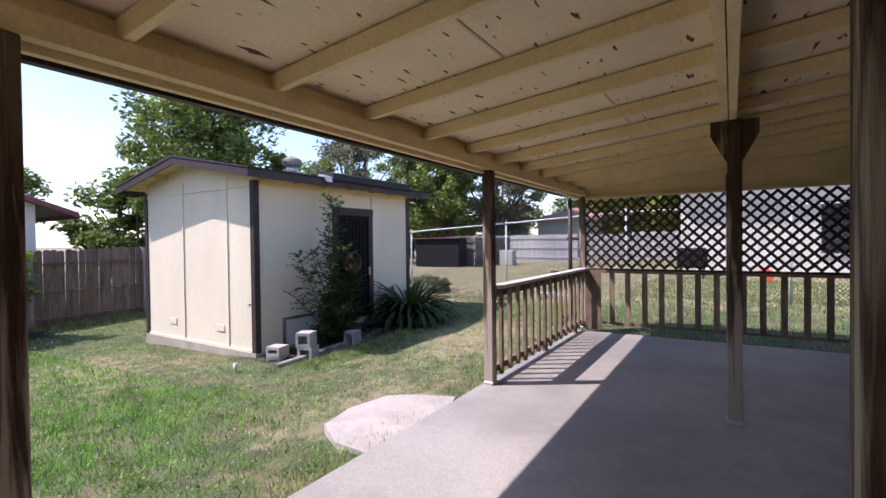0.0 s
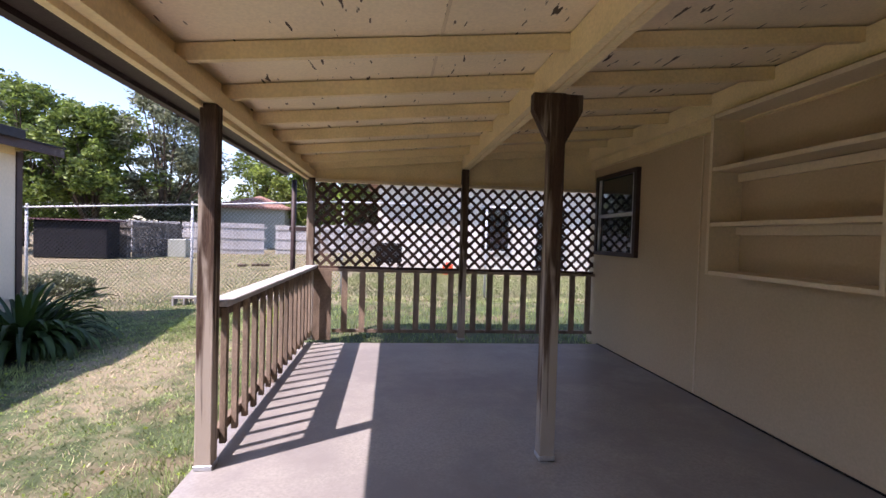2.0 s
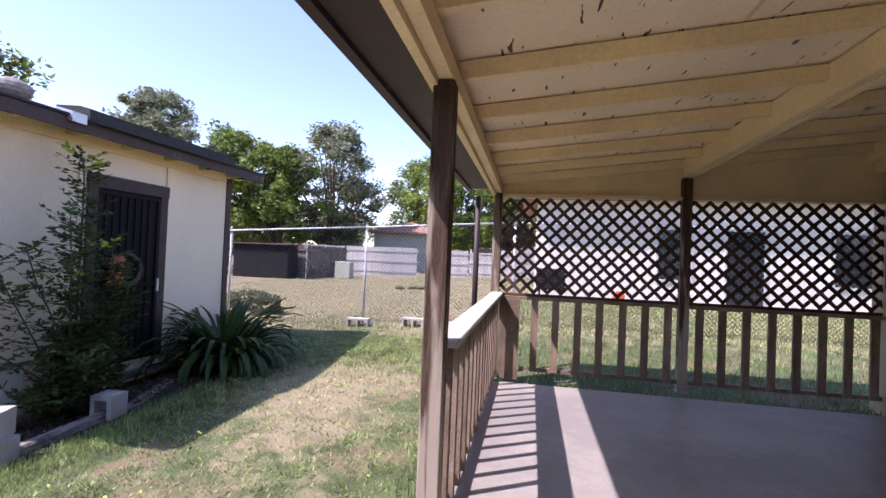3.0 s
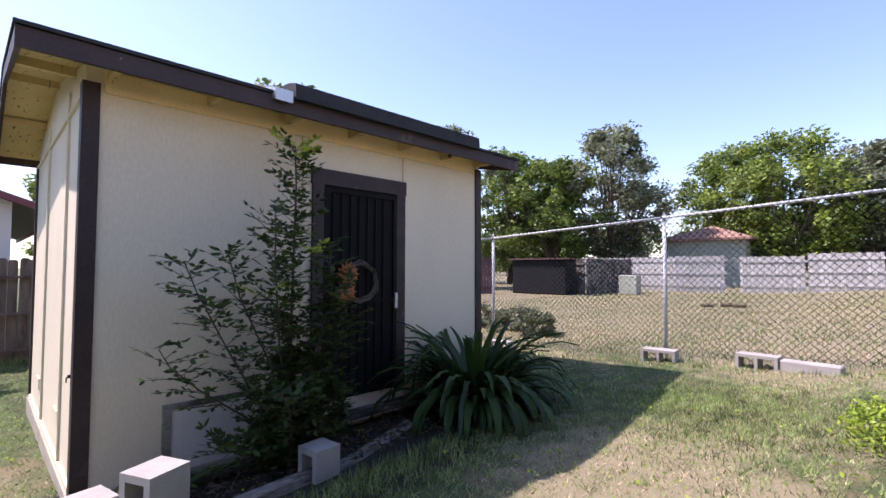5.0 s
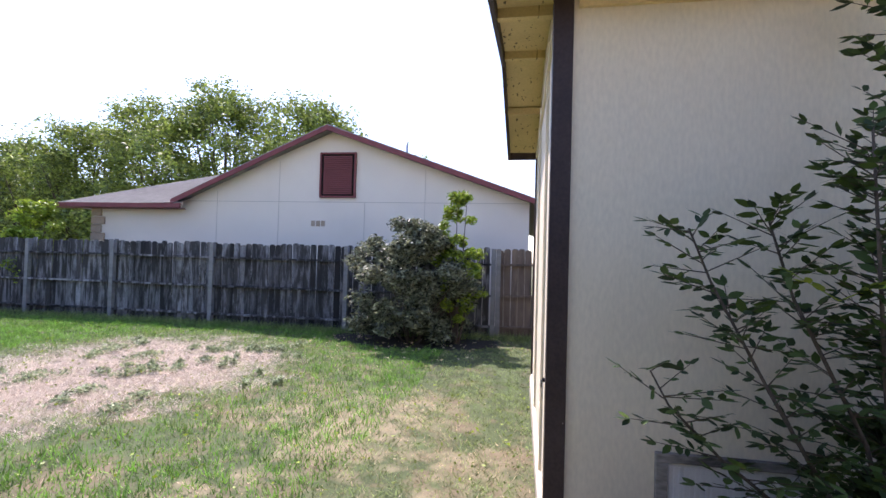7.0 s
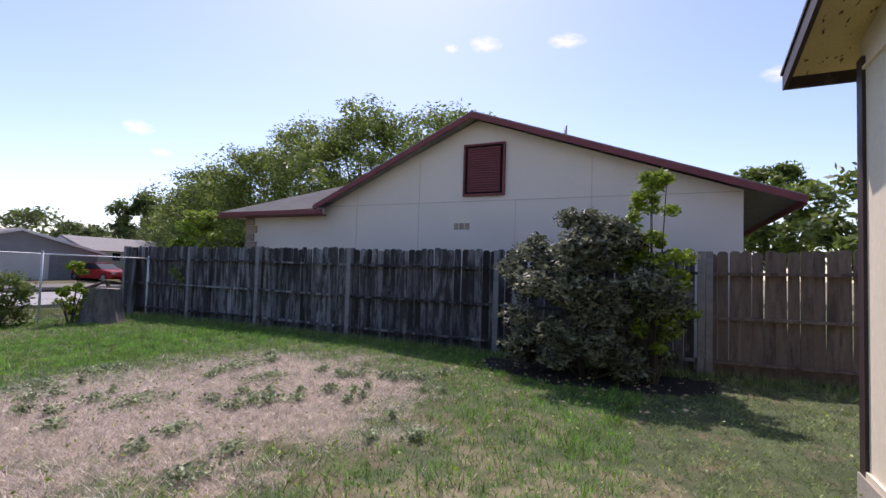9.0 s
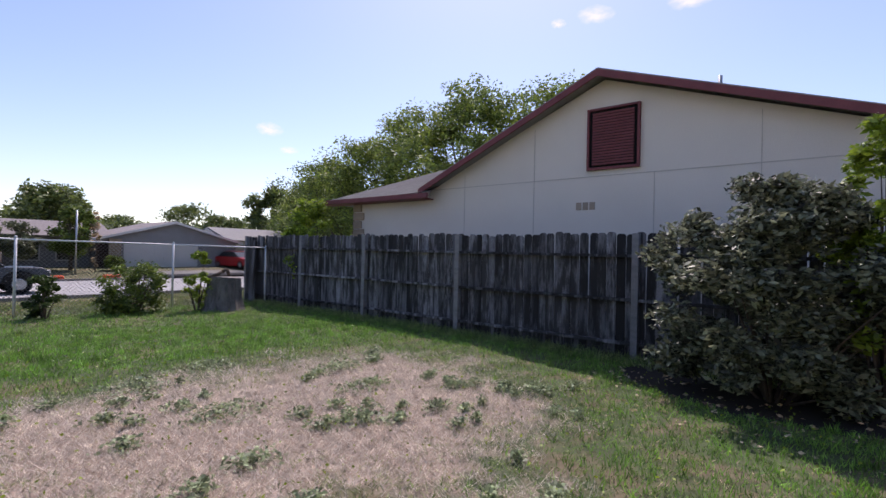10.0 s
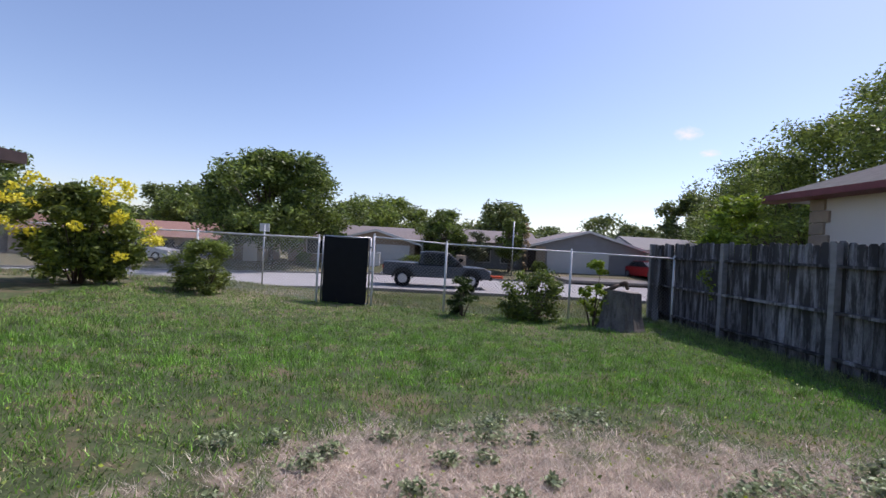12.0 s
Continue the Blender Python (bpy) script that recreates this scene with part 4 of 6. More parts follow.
for i, (x, y) in enumerate(((-6.6, 20.0), (-6.1, 20.1), (-5.7, 19.9))):
    lg = thing("firewood_log", "short brown log lying on the dry lawn", "log", (x, y, tall(x, y) + 0.08))
    bm = bmesh.new()
    tube(bm, (-0.16, 0, 0), (0.16, 0.05, 0), 0.06, 0.05)
    part("log", bm, bark, lg)


def window_on(parent, x0, x1, y, z0, z1, mat=glass_dark):
    w = one("window", (x0, x1, y - 0.03, y - 0.001, z0, z1), mat, parent)
    one("window_frame", (x0 - 0.07, x0 - 0.001, y - 0.05, y - 0.001, z0 - 0.07, z1 + 0.07), white_metal, w)
    one("window_frame", (x1 + 0.001, x1 + 0.07, y - 0.05, y - 0.001, z0 - 0.07, z1 + 0.07), white_metal, w)
    one("window_sill", (x0, x1, y - 0.06, y - 0.001, z0 - 0.07, z0 - 0.001), white_metal, w)
    return w


def hip_house(label, x0, x1, y0, y1, z0, eave, ridge, wall_m, roof_m, over=0.5):
    h = thing("house", label, "house")
    one("wall", (x0, x1, y0, y1, z0 - 0.3, eave), wall_m, h)
    bm = bmesh.new()
    a, b, c, d = x0 - over, x1 + over, y0 - over, y1 + over
    half = (d - c) / 2
    q = min(half, (b - a) / 2 - 0.05)
    vs = [bm.verts.new(p) for p in ((a, c, eave), (b, c, eave), (b, d, eave), (a, d, eave), (a + q, (c + d) / 2, ridge), (b - q, (c + d) / 2, ridge), (a, c, eave - 0.15), (b, c, eave - 0.15), (b, d, eave - 0.15), (a, d, eave - 0.15))]
    for f in ((0, 1, 5, 4), (1, 2, 5), (2, 3, 4, 5), (3, 0, 4), (6, 9, 8, 7), (0, 6, 7, 1), (1, 7, 8, 2), (2, 8, 9, 3), (3, 9, 6, 0)):
        bm.faces.new([vs[i] for i in f])
    part("roof", bm, roof_m, h)
    return h


hip_house("pale green house with a red-brown hipped roof behind the fence", -15.6, -10.0, 42.5, 48, 0.1, 3.6, 4.75, wall_green, roof_red)
ne = thing("house", "white lap-sided house beyond the lattice screen", "house")
one("wall", (-1.3, 9.5, 17.0, 22.0, 0.0, 3.6), siding_white, ne)
for k in range(24):
    one("siding_board", (-1.31, 9.51, 16.975, 16.999, 0.25 + k * 0.14, 0.25 + k * 0.14 + 0.132), siding_white, ne, m=pose(0, 0, 0, 0, 0, 0))
for a, b, c, d in ((2.3, 3.2, 1.1, 2.6), (4.2, 5.2, 0.3, 2.6), (7.0, 8.2, 1.1, 2.6)):
    window_on(ne, a, b, 16.97, c, d)
bm = bmesh.new()
poly(bm, [(16.4, 3.45), (22.5, 3.45), (19.5, 4.9)], -1.8, 10.0, "x")
part("roof", bm, roof_brown, ne)
rc = thing("fuel_can", "red plastic fuel can near the white house", "can", (0.9, 15.2, tall(0.9, 15.2)))
one("body", (-0.15, 0.15, -0.1, 0.1, 0, 0.32), orange, rc, bevel=0.02)
one("handle", (-0.06, 0.06, -0.02, 0.02, 0.321, 0.38), orange, rc)
gm = thing("lawn_cart", "black wheeled grill near the white house", "grill", (-0.9, 15.6, tall(-0.9, 15.6)))
one("body", (-0.4, 0.4, -0.25, 0.25, 0.3, 0.9), tyre, gm, bevel=0.05)
for x in (-0.3, 0.3):
    one("leg", (x - 0.03, x + 0.03, -0.2, 0.2, 0, 0.3), tyre, gm)

# ---- neighbour house to the west ----
nb = thing("neighbour_house", "off-white panelled gable house with dark red trim", "house")
NX = -14.81
bm = bmesh.new()
poly(bm, [(-7.3, -0.6), (4.43, -0.6), (4.43, 2.62), (-0.48, 4.36), (-4.6, 2.62), (-4.6, 2.45), (-7.3, 2.40)], -27, NX, "x")
part("wall", bm, white_wall, nb)


def nroof(y):
    return 4.40 - (abs(y + 0.48) * (0.445 if y < -0.48 else 0.352))


bm = bmesh.new()
poly(bm, [(-4.62, nroof(-4.62)), (-0.48, 4.40), (5.2, nroof(5.2)), (5.2, nroof(5.2) + 0.05), (-0.48, 4.46), (-4.62, nroof(-4.62) + 0.05)], -27, -14.42, "x")
part("roof", bm, shingle, nb, "grey shingle roof")
for ya, yb in ((-4.64, -0.48), (-0.48, 5.22)):
    bm = bmesh.new()
    poly(bm, [(ya, nroof(ya) - 0.09), (yb, nroof(yb) - 0.09), (yb, nroof(yb) + 0.03), (ya, nroof(ya) + 0.03)], -14.44, -14.40, "x")
    part("barge_board", bm, red_trim, nb)
one("fascia", (-27, -14.44, 5.2, 5.23, nroof(5.2) - 0.12, nroof(5.2) + 0.03), red_trim, nb)
bm = bmesh.new()
vs = [bm.verts.new(p) for p in ((-14.35, -8.3, 2.42), (-14.35, -4.3, 2.50), (-18.0, -4.3, 3.9), (-18.0, -5.6, 3.9), (-27, -8.3, 2.42), (-27, -5.6, 3.9))]
for f in ((0, 1, 2, 3), (0, 3, 5, 4)):
    bm.faces.new([vs[i] for i in f])
bmesh.ops.solidify(bm, geom=bm.faces[:], thickness=0.05)
part("wing_roof", bm, shingle, nb, "grey shingle wing roof")
one("wing_fascia", (-14.36, -14.31, -8.3, -4.3, 2.36, 2.47), red_trim, nb)
one("wing_soffit", (-14.8, -14.37, -8.2, -4.5, 2.36, 2.385), red_trim, nb)
# The black backing paints in the dark hollow behind the red slats.
lv = one("louver", (NX + 0.001, NX + 0.03, -0.73, 0.13, 2.745, 3.79), iron, nb, "dark red slatted gable vent")
for k in range(19):
    one("louver_slat", (NX + 0.031, NX + 0.07, -0.67, 0.07, 2.79 + k * 0.051, 2.79 + k * 0.051 + 0.034), red_trim, lv, m=pose(0, 0, 0))
for ya, yb, za, zb in ((-0.77, -0.73, 2.70, 3.83), (0.13, 0.17, 2.70, 3.83), (-0.729, 0.129, 3.791, 3.83), (-0.729, 0.129, 2.70, 2.744)):
    one("louver_frame", (NX + 0.001, NX + 0.075, ya, yb, za, zb), red_trim, lv)
for k in range(3):
    one("small_vent", (NX + 0.001, NX + 0.015, -0.98 + k * 0.13, -0.88 + k * 0.13, 1.98, 2.12), wall_tan, nb)
one("seam", (NX + 0.001, NX + 0.008, -4.5, 4.4, 2.585, 2.60), seam_paint, nb)
for y in (-3.6, -1.88, 1.92, 0.4):
    one("seam", (NX + 0.001, NX + 0.007, y, y + 0.012, 0, 2.58 if y == 0.4 else min(3.9, nroof(y) - 0.15)), seam_paint, nb)
for z in range(9):
    one("stone_quoin", (NX + 0.001, NX + 0.05, -7.3, -7.0 + 0.1 * (z % 2), 0.4 + z * 0.22, 0.4 + z * 0.22 + 0.2), wall_tan, nb)
bm = bmesh.new()
tube(bm, (-15.6, 1.25, 3.6), (-15.6, 1.25, 4.3), 0.035)
part("vent_pipe", bm, galv, nb)
bm = bmesh.new()
tube(bm, (-18, 0.0, 4.2), (-18, 0.0, 4.6), 0.12, 0.14)
part("roof_vent", bm, galv, nb)


# ---- street side ----
def gable_front(h, x0, x1, y, z0, eave, peak, mat, roof_m, depth=6.0, over=0.45):
    """A gable that faces the street (north), with its small roof behind."""
    xm = (x0 + x1) / 2
    bm = bmesh.new()
    poly(bm, [(x0, z0), (x1, z0), (x1, eave), (xm, peak), (x0, eave)], y - depth, y, "y")
    part("wall", bm, mat, h)
    s = (peak - eave) / ((x1 - x0) / 2)
    bm = bmesh.new()
    a, b, e = x0 - over, x1 + over, eave - s * over
    poly(bm, [(a, e + 0.02), (xm, peak + 0.02), (b, e + 0.02), (b, e + 0.14), (xm, peak + 0.14), (a, e + 0.14)], y - depth, y + 0.4, "y")
    part("roof", bm, roof_m, h)
    for xa, xb in ((a, xm), (xm, b)):
        bm = bmesh.new()
        za, zb = (e, peak) if xa == a else (peak, e)
        poly(bm, [(xa, za - 0.05), (xb, zb - 0.05), (xb, zb + 0.14), (xa, za + 0.14)], y + 0.401, y + 0.43, "y")
        part("barge_board", bm, garage_white, h)


def garage_door(h, x0, x1, y, z0, z1):
    d = one("garage_door", (x0, x1, y + 0.005, y + 0.03, z0, z1), garage_white, h, "white panelled garage door")
    n = 4
    for k in range(n):
        for j in range(8):
            w = (x1 - x0) / 8
            one("door_panel", (x0 + j * w + 0.06, x0 + (j + 1) * w - 0.06, y + 0.031, y + 0.045, z0 + (z1 - z0) * k / n + 0.07, z0 + (z1 - z0) * (k + 1) / n - 0.05), garage_white, d)
    return d


def back_window(h, x0, x1, y, z0, z1):
    w = one("window", (x0, x1, y + 0.001, y + 0.03, z0, z1), glass_dark, h)
    for d in ((x0 - 0.08, x0 - 0.001, z0 - 0.08, z1 + 0.08), (x1 + 0.001, x1 + 0.08, z0 - 0.08, z1 + 0.08), (x0, x1, z0 - 0.08, z0 - 0.001), (x0, x1, z1 + 0.001, z1 + 0.08)):
        one("window_frame", (d[0], d[1], y + 0.001, y + 0.05, d[2], d[3]), garage_white, w)


HZ = -0.62
# grey gabled house with garage
h = thing("house", "dark grey gabled house with a white double garage door", "house")
gable_front(h, -27.6, -17.2, -38.2, HZ - 0.4, 1.55, 3.0, wall_grey, roof_grey, 7)
garage_door(h, -24.3, -18.9, -38.2, HZ, 1.30)
one("brick_pillar", (-18.7, -17.9, -38.19, -38.0, HZ - 0.3, 1.6), wall_tan, h, "pale stone pillar by the garage")
one("wall", (-17.15, -9.6, -44.5, -39.5, HZ - 0.4, 1.75), wall_grey, h)
bm = bmesh.new()
poly(bm, [(-45.4, 1.7), (-38.7, 1.7), (-42.2, 2.85)], -18.5, -9.0, "x")
part("roof", bm, roof_grey, h)
for a, b in ((-16.2, -15.2), (-14.2, -12.9), (-12.0, -10.9)):
    back_window(h, a, b, -39.5, 0.0, 1.2)
one("entrance_door", (-17.9, -17.22, -38.19, -38.15, HZ, 1.3), brown_trim, h)
# right-hand white house with a long grey roof
h = thing("house", "off-white house with a long grey shingle roof", "house")
one("wall", (-46, -28.8, -50, -42, HZ - 0.4, 1.9), white_wall, h)
bm = bmesh.new()
poly(bm, [(-51, 1.85), (-41.4, 1.85), (-46, 3.2)], -46.5, -28.6, "x")
part("roof", bm, shingle, h)
bm = bmesh.new()
poly(bm, [(-50, 1.7), (-42, 1.7), (-46, 3.05)], -28.8, -28.55, "x")
part("gable_wall", bm, white_wall, h)
one("entrance_door", (-36.5, -35.3, -41.99, -41.95, HZ, 1.5), brown_trim, h)
back_window(h, -31.5, -30.8, -42, 1.0, 1.7)
# brown-roofed house with gable and garage
h = thing("house", "tan house with a grey-brown roof and white garage door", "house")
gable_front(h, -7.6, -1.2, -38.0, HZ - 0.5, 1.25, 2.15, wall_tan, roof_brown, 6, 0.5)
garage_door(h, -7.2, -4.4, -38.0, HZ, 1.05)
one("wall", (-8.2, 3.2, -45, -40, HZ - 0.5, 1.5), wall_tan, h)
bm = bmesh.new()
poly(bm, [(-45.9, 1.4), (-38.9, 1.4), (-42.4, 2.65)], -8.8, 3.8, "x")
part("roof", bm, roof_grey, h)
one("porch_post", (-8.35, -8.15, -38.2, -38.0, HZ - 0.3, 1.3), garage_white, h)
back_window(h, 0.0, 1.6, -40, 0.0, 1.1)
# long low house with an orange-brown roof
h = thing("house", "low brick house with an orange-brown shingle roof", "house")
one("wall", (6.2, 17.8, -46, -39.5, -1.7, 0.75), wall_tan, h)
one("wall", (5.0, 6.1, -44, -37.5, -1.7, 0.7), white_wall, h, "pale stucco end wall")
bm = bmesh.new()
poly(bm, [(-46.8, 0.72), (-38.6, 0.72), (-42.7, 2.1)], 4.6, 18.4, "x")
part("roof", bm, roof_red, h)
# Black panel on the solid wall, painted shade for an open carport.
one("carport_opening", (12.4, 17.0, -39.49, -39.45, -1.4, 0.5), black_cloth, h)
one("entrance_door", (10.9, 11.7, -39.49, -39.44, -1.4, 0.4), roof_red, h, "red-brown front door")
back_window(h, 7.6, 9.6, -39.5, -0.8, 0.3)
h = thing("house", "low brick house with a brown shingle roof", "house")
one("wall", (20.5, 34, -47, -40, -1.8, 0.8), wall_tan, h)
bm = bmesh.new()
poly(bm, [(-48, 0.75), (-39, 0.75), (-43.4, 2.2)], 19.8, 34.8, "x")
part("roof", bm, roof_brown, h)
back_window(h, 22.5, 24.5, -40, -0.6, 0.4)
one("entrance_door", (26, 27, -39.99, -39.95, -1.4, 0.5), brown_trim, h)


def side_profile(name, pts, width, mat, parent, label="", y0=None):
    bm = bmesh.new()
    a = -width / 2 if y0 is None else y0
    poly(bm, pts, a, a + width, "y")
    bmesh.ops.bevel(bm, geom=bm.edges[:], offset=0.03, segments=2, affect="EDGES")
    ob = part(name, bm, mat, parent, label)
    for p in ob.data.polygons:
        p.use_smooth = p.area < 0.2
    return ob


def wheels(v, xs, r, half, w=0.24):
    for x in xs:
        for s in (-1, 1):
            bm = bmesh.new()
            tube(bm, (x, s * (half - w), r), (x, s * half, r), r, r, 20)
            wheel = part("wheel", bm, tyre, v)
            bm = bmesh.new()
            tube(bm, (x, s * (half + 0.002), r), (x, s * (half + 0.015), r), r * 0.6, r * 0.52, 12)
            part("rim", bm, galv, wheel)


def pickup(m):
    v = thing("pickup_truck", "slate-grey lifted crew-cab pickup truck on the street", "truck")
    v.matrix_world = m
    # nose towards +x
    side_profile("body", [(-2.75, 0.62), (-2.75, 1.22), (-0.95, 1.22), (-0.95, 1.12), (1.3, 1.12), (2.45, 1.10), (2.72, 0.95), (2.75, 0.55), (2.2, 0.50), (-2.3, 0.52)], 1.86, truck_paint, v)
    side_profile("cab", [(-0.95, 1.14), (-0.82, 1.78), (-0.55, 1.84), (0.55, 1.84), (1.38, 1.14)], 1.62, truck_paint, v)
    for a, b in ((-0.72, -0.12), (-0.04, 0.62)):
        for s in (-1, 1):
            bm = bmesh.new()
            top = 0.0 if b < 0.3 else -0.2
            poly(bm, [(a, 1.2), (b + (0.25 if b > 0.3 else 0), 1.2), (b + top * 0.2, 1.72), (a + 0.03, 1.72)], 0.812 * s, 0.828 * s, "y")
            part("window", bm, glass_dark, v)
    bm = bmesh.new()
    vs = [bm.verts.new(p) for p in ((1.36, -0.7, 1.19), (1.36, 0.7, 1.19), (0.66, 0.66, 1.80), (0.66, -0.66, 1.80))]
    bm.faces.new(vs)
    bmesh.ops.solidify(bm, geom=bm.faces[:], thickness=-0.03)
    part("windscreen", bm, glass_dark, v)
    wheels(v, (-1.75, 1.75), 0.42, 0.95)
    for s in (-1, 1):
        for x in (-1.75, 1.75):
            bm = bmesh.new()
            n = 9
            arc = [(x + 0.56 * math.cos(math.pi * k / n), 0.45 + 0.53 * math.sin(math.pi * k / n)) for k in range(n + 1)]
            inn = [(x + 0.46 * math.cos(math.pi * k / n), 0.45 + 0.44 * math.sin(math.pi * k / n)) for k in range(n, -1, -1)]
            poly(bm, arc + inn, s * 0.93, s * 0.97, "y")
            part("fender_flare", bm, tyre, v)
        one("headlight", (2.6, 2.755, s * 0.8 - 0.12, s * 0.8 + 0.12, 0.86, 1.0), garage_white, v, bevel=0.02)
        one("tail_light", (-2.77, -2.70, s * 0.86 - 0.06, s * 0.86 + 0.06, 0.85, 1.12), red_paint, v, bevel=0.01)
        one("mirror", (0.95, 1.1, s * 0.98 - 0.08, s * 0.98 + 0.08, 1.18, 1.36), tyre, v, bevel=0.02)
    one("front_bumper", (2.74, 2.86, -0.9, 0.9, 0.48, 0.68), tyre, v, bevel=0.02)
    one("rear_bumper", (-2.88, -2.76, -0.88, 0.88, 0.52, 0.66), galv, v, bevel=0.02)
    one("grille", (2.755, 2.775, -0.6, 0.6, 0.7, 0.98), tyre, v)
    return v


def saloon(m, mat, label, red=False):
    v = thing("parked_car", label, "car", group="parked cars")
    v.matrix_world = m
    side_profile("body", [(-2.3, 0.35), (-2.35, 0.85), (-1.7, 0.98), (1.05, 0.95), (2.15, 0.78), (2.3, 0.4), (2.0, 0.22), (-2.0, 0.22)], 1.78, mat, v)
    side_profile("cabin", [(-1.75, 0.96), (-1.05, 1.40), (0.25, 1.42), (1.1, 0.94)], 1.46, glass_dark, v)
    side_profile("roof", [(-1.1, 1.395), (-0.95, 1.44), (0.2, 1.46), (0.34, 1.40)], 1.40, mat, v)
    wheels(v, (-1.45, 1.4), 0.32, 0.9, 0.2)
    for s in (-1, 1):
        one("tail_light", (-2.36, -2.28, s * 0.72 - 0.14, s * 0.72 + 0.14, 0.68, 0.82), red_paint, v, bevel=0.01)
        one("headlight", (2.1, 2.26, s * 0.7 - 0.15, s * 0.7 + 0.15, 0.6, 0.74), garage_white, v, bevel=0.02)
    return v


pickup(pose(-8.75, -23.7, -0.99, 0, 0, 180))
saloon(pose(-27.0, -36.6, -0.62, 0, 0, 100), red_paint, "red saloon car parked by the grey house")
saloon(pose(12.6, -35.5, -1.0, 0, 0, 175), silver_paint, "silver saloon car parked by the kerb")
saloon(pose(9.2, -37.2, -1.0, 0, 0, 175), navy_paint, "dark blue car parked in front of the brick house")

mb = thing("brick_mailbox", "cream brick mailbox pillar at the kerb", "mailbox", (-10.9, -32.2, -0.9))
one("pillar", (-0.35, 0.35, -0.3, 0.3, 0, 1.5), wall_tan, mb, bevel=0.02)
one("mail_door", (-0.15, 0.15, 0.301, 0.32, 1.0, 1.25), iron, mb)
for x in (-13.4, -16.2):
    oc = thing("orange_marker", "low orange plastic marker at the kerb", "marker", (x, -31.4, -0.95))
    one("body", (-0.45, 0.45, -0.15, 0.15, 0, 0.25), orange, oc, bevel=0.06)
for x, mat, lab in ((-3.9, wall_green, "green wheeled bin by the garage"), (-4.8, garage_white, "white and blue bin by the garage")):
    bn = thing("wheeled_bin", lab, "bin", (x + 0.2, -35.8, -0.65))
    one("body", (-0.35, 0.35, -0.3, 0.3, 0, 1.0), mat, bn, bevel=0.03)
    one("lid", (-0.38, 0.38, -0.33, 0.33, 1.001, 1.06), mat, bn)
for x, y, z0, z1, r in ((-15.0, -34, -0.8, 3.3, 0.05),):
    fp = thing("flag_pole", "slim pale pole in the front yard", "pole", (x, y, z0))
    bm = bmesh.new()
    tube(bm, (0, 0, 0), (0, 0, z1 - z0), r)
    part("pole", bm, galv, fp)
sgn = thing("small_sign", "small white sign plate on a thin post by the fence", "sign", (-3.35, -12.2, float(ground_z(-3.35, -12.2))))
bm = bmesh.new()
tube(bm, (0, 0, 0), (0, 0, 1.7), 0.02)
part("post", bm, galv, sgn)
one("plate", (-0.13, 0.13, -0.01, 0.01, 1.5, 1.72), garage_white, sgn)


# ---- plants ----
def leaves_at(rng, p, size, slim=0.42, flat=0.5, droop=0.2):
    """One leaf blade at each point."""
    n = len(p)
    a = rng.normal(size=(n, 3))
    a[:, 2] = a[:, 2] * flat - droop
    a /= np.linalg.norm(a, axis=1)[:, None]
    b = np.cross(a, rng.normal(size=(n, 3)))
    b /= np.linalg.norm(b, axis=1)[:, None]
    s = size * rng.uniform(0.6, 1.3, n)[:, None]
    v = np.stack([p - a * s, p + b * s * slim, p + a * s, p - b * s * slim], 1).reshape(-1, 3)
    return v, np.arange(n * 4).reshape(-1, 4)


def clump_points(rng, centres, radii, count, low=0.4):
    k = rng.integers(0, len(centres), count)
    d = rng.normal(size=(count, 3))
    d /= np.linalg.norm(d, axis=1)[:, None]
    return centres[k] + d * radii[k][:, None] * rng.uniform(low, 1.1, count)[:, None] * np.array([1, 1, 0.75])


def tree(label, x, y, height, spread, seed, mat, leaves=9000, size=0.16, base=0.28, clumps=70, clump=0.2, trunk=True, name="tree", z=None):
    """A tree: forked tapering trunk and limbs, and a crown of leaf blades in many uneven clumps."""
    rng = np.random.default_rng(seed)
    z = float(ground_z(x, y)) if z is None else z
    t = thing(name, label, "tree", (x, y, z))
    height, spread, size, clump, leaves = height * 1.1, spread * 1.12, size * 1.12, clump * 1.02, int(leaves * 1.15)
    fork = Vector((0, 0, height * base))
    c = []
    lobes = rng.uniform(0.7, 1.15, 7)
    for i in range(clumps):
        th, u = rng.uniform(0, 2 * math.pi), rng.uniform(0, 1)
        lob = lobes[int(th / 0.9) % 7]
        prof = math.sin(math.pi * (0.12 + 0.83 * u)) ** 0.6
        r = spread * lob * prof * rng.uniform(0.25, 0.88)
        c.append((r * math.cos(th), r * math.sin(th), height * (base * 0.75 + (1 - base * 0.75) * (0.08 + 0.84 * u) * (0.88 + 0.12 * lob))))
    c = np.array(c)
    bm = bmesh.new()
    tube(bm, (0, 0, -0.2), fork, height * 0.026, height * 0.018)
    for p in c[:18]:
        p = Vector(p)
        mid = fork.lerp(p, 0.5) + Vector((0, 0, 0.04 * height))
        tube(bm, fork, mid, height * 0.010, height * 0.006, 6, False)
        tube(bm, mid, p, height * 0.006, height * 0.0018, 5, False)
        q = p.lerp(Vector(c[rng.integers(0, len(c))]), 0.35)
        tube(bm, mid, q, height * 0.004, height * 0.0015, 4, False)
    part("trunk", bm, bark, t)
    p = clump_points(rng, c, rng.uniform(0.6, 1.3, len(c)) * clump * spread, leaves, 0.25)
    v, f = leaves_at(rng, p, size)
    grid_mesh("crown", v, f, mat, t)
    return t


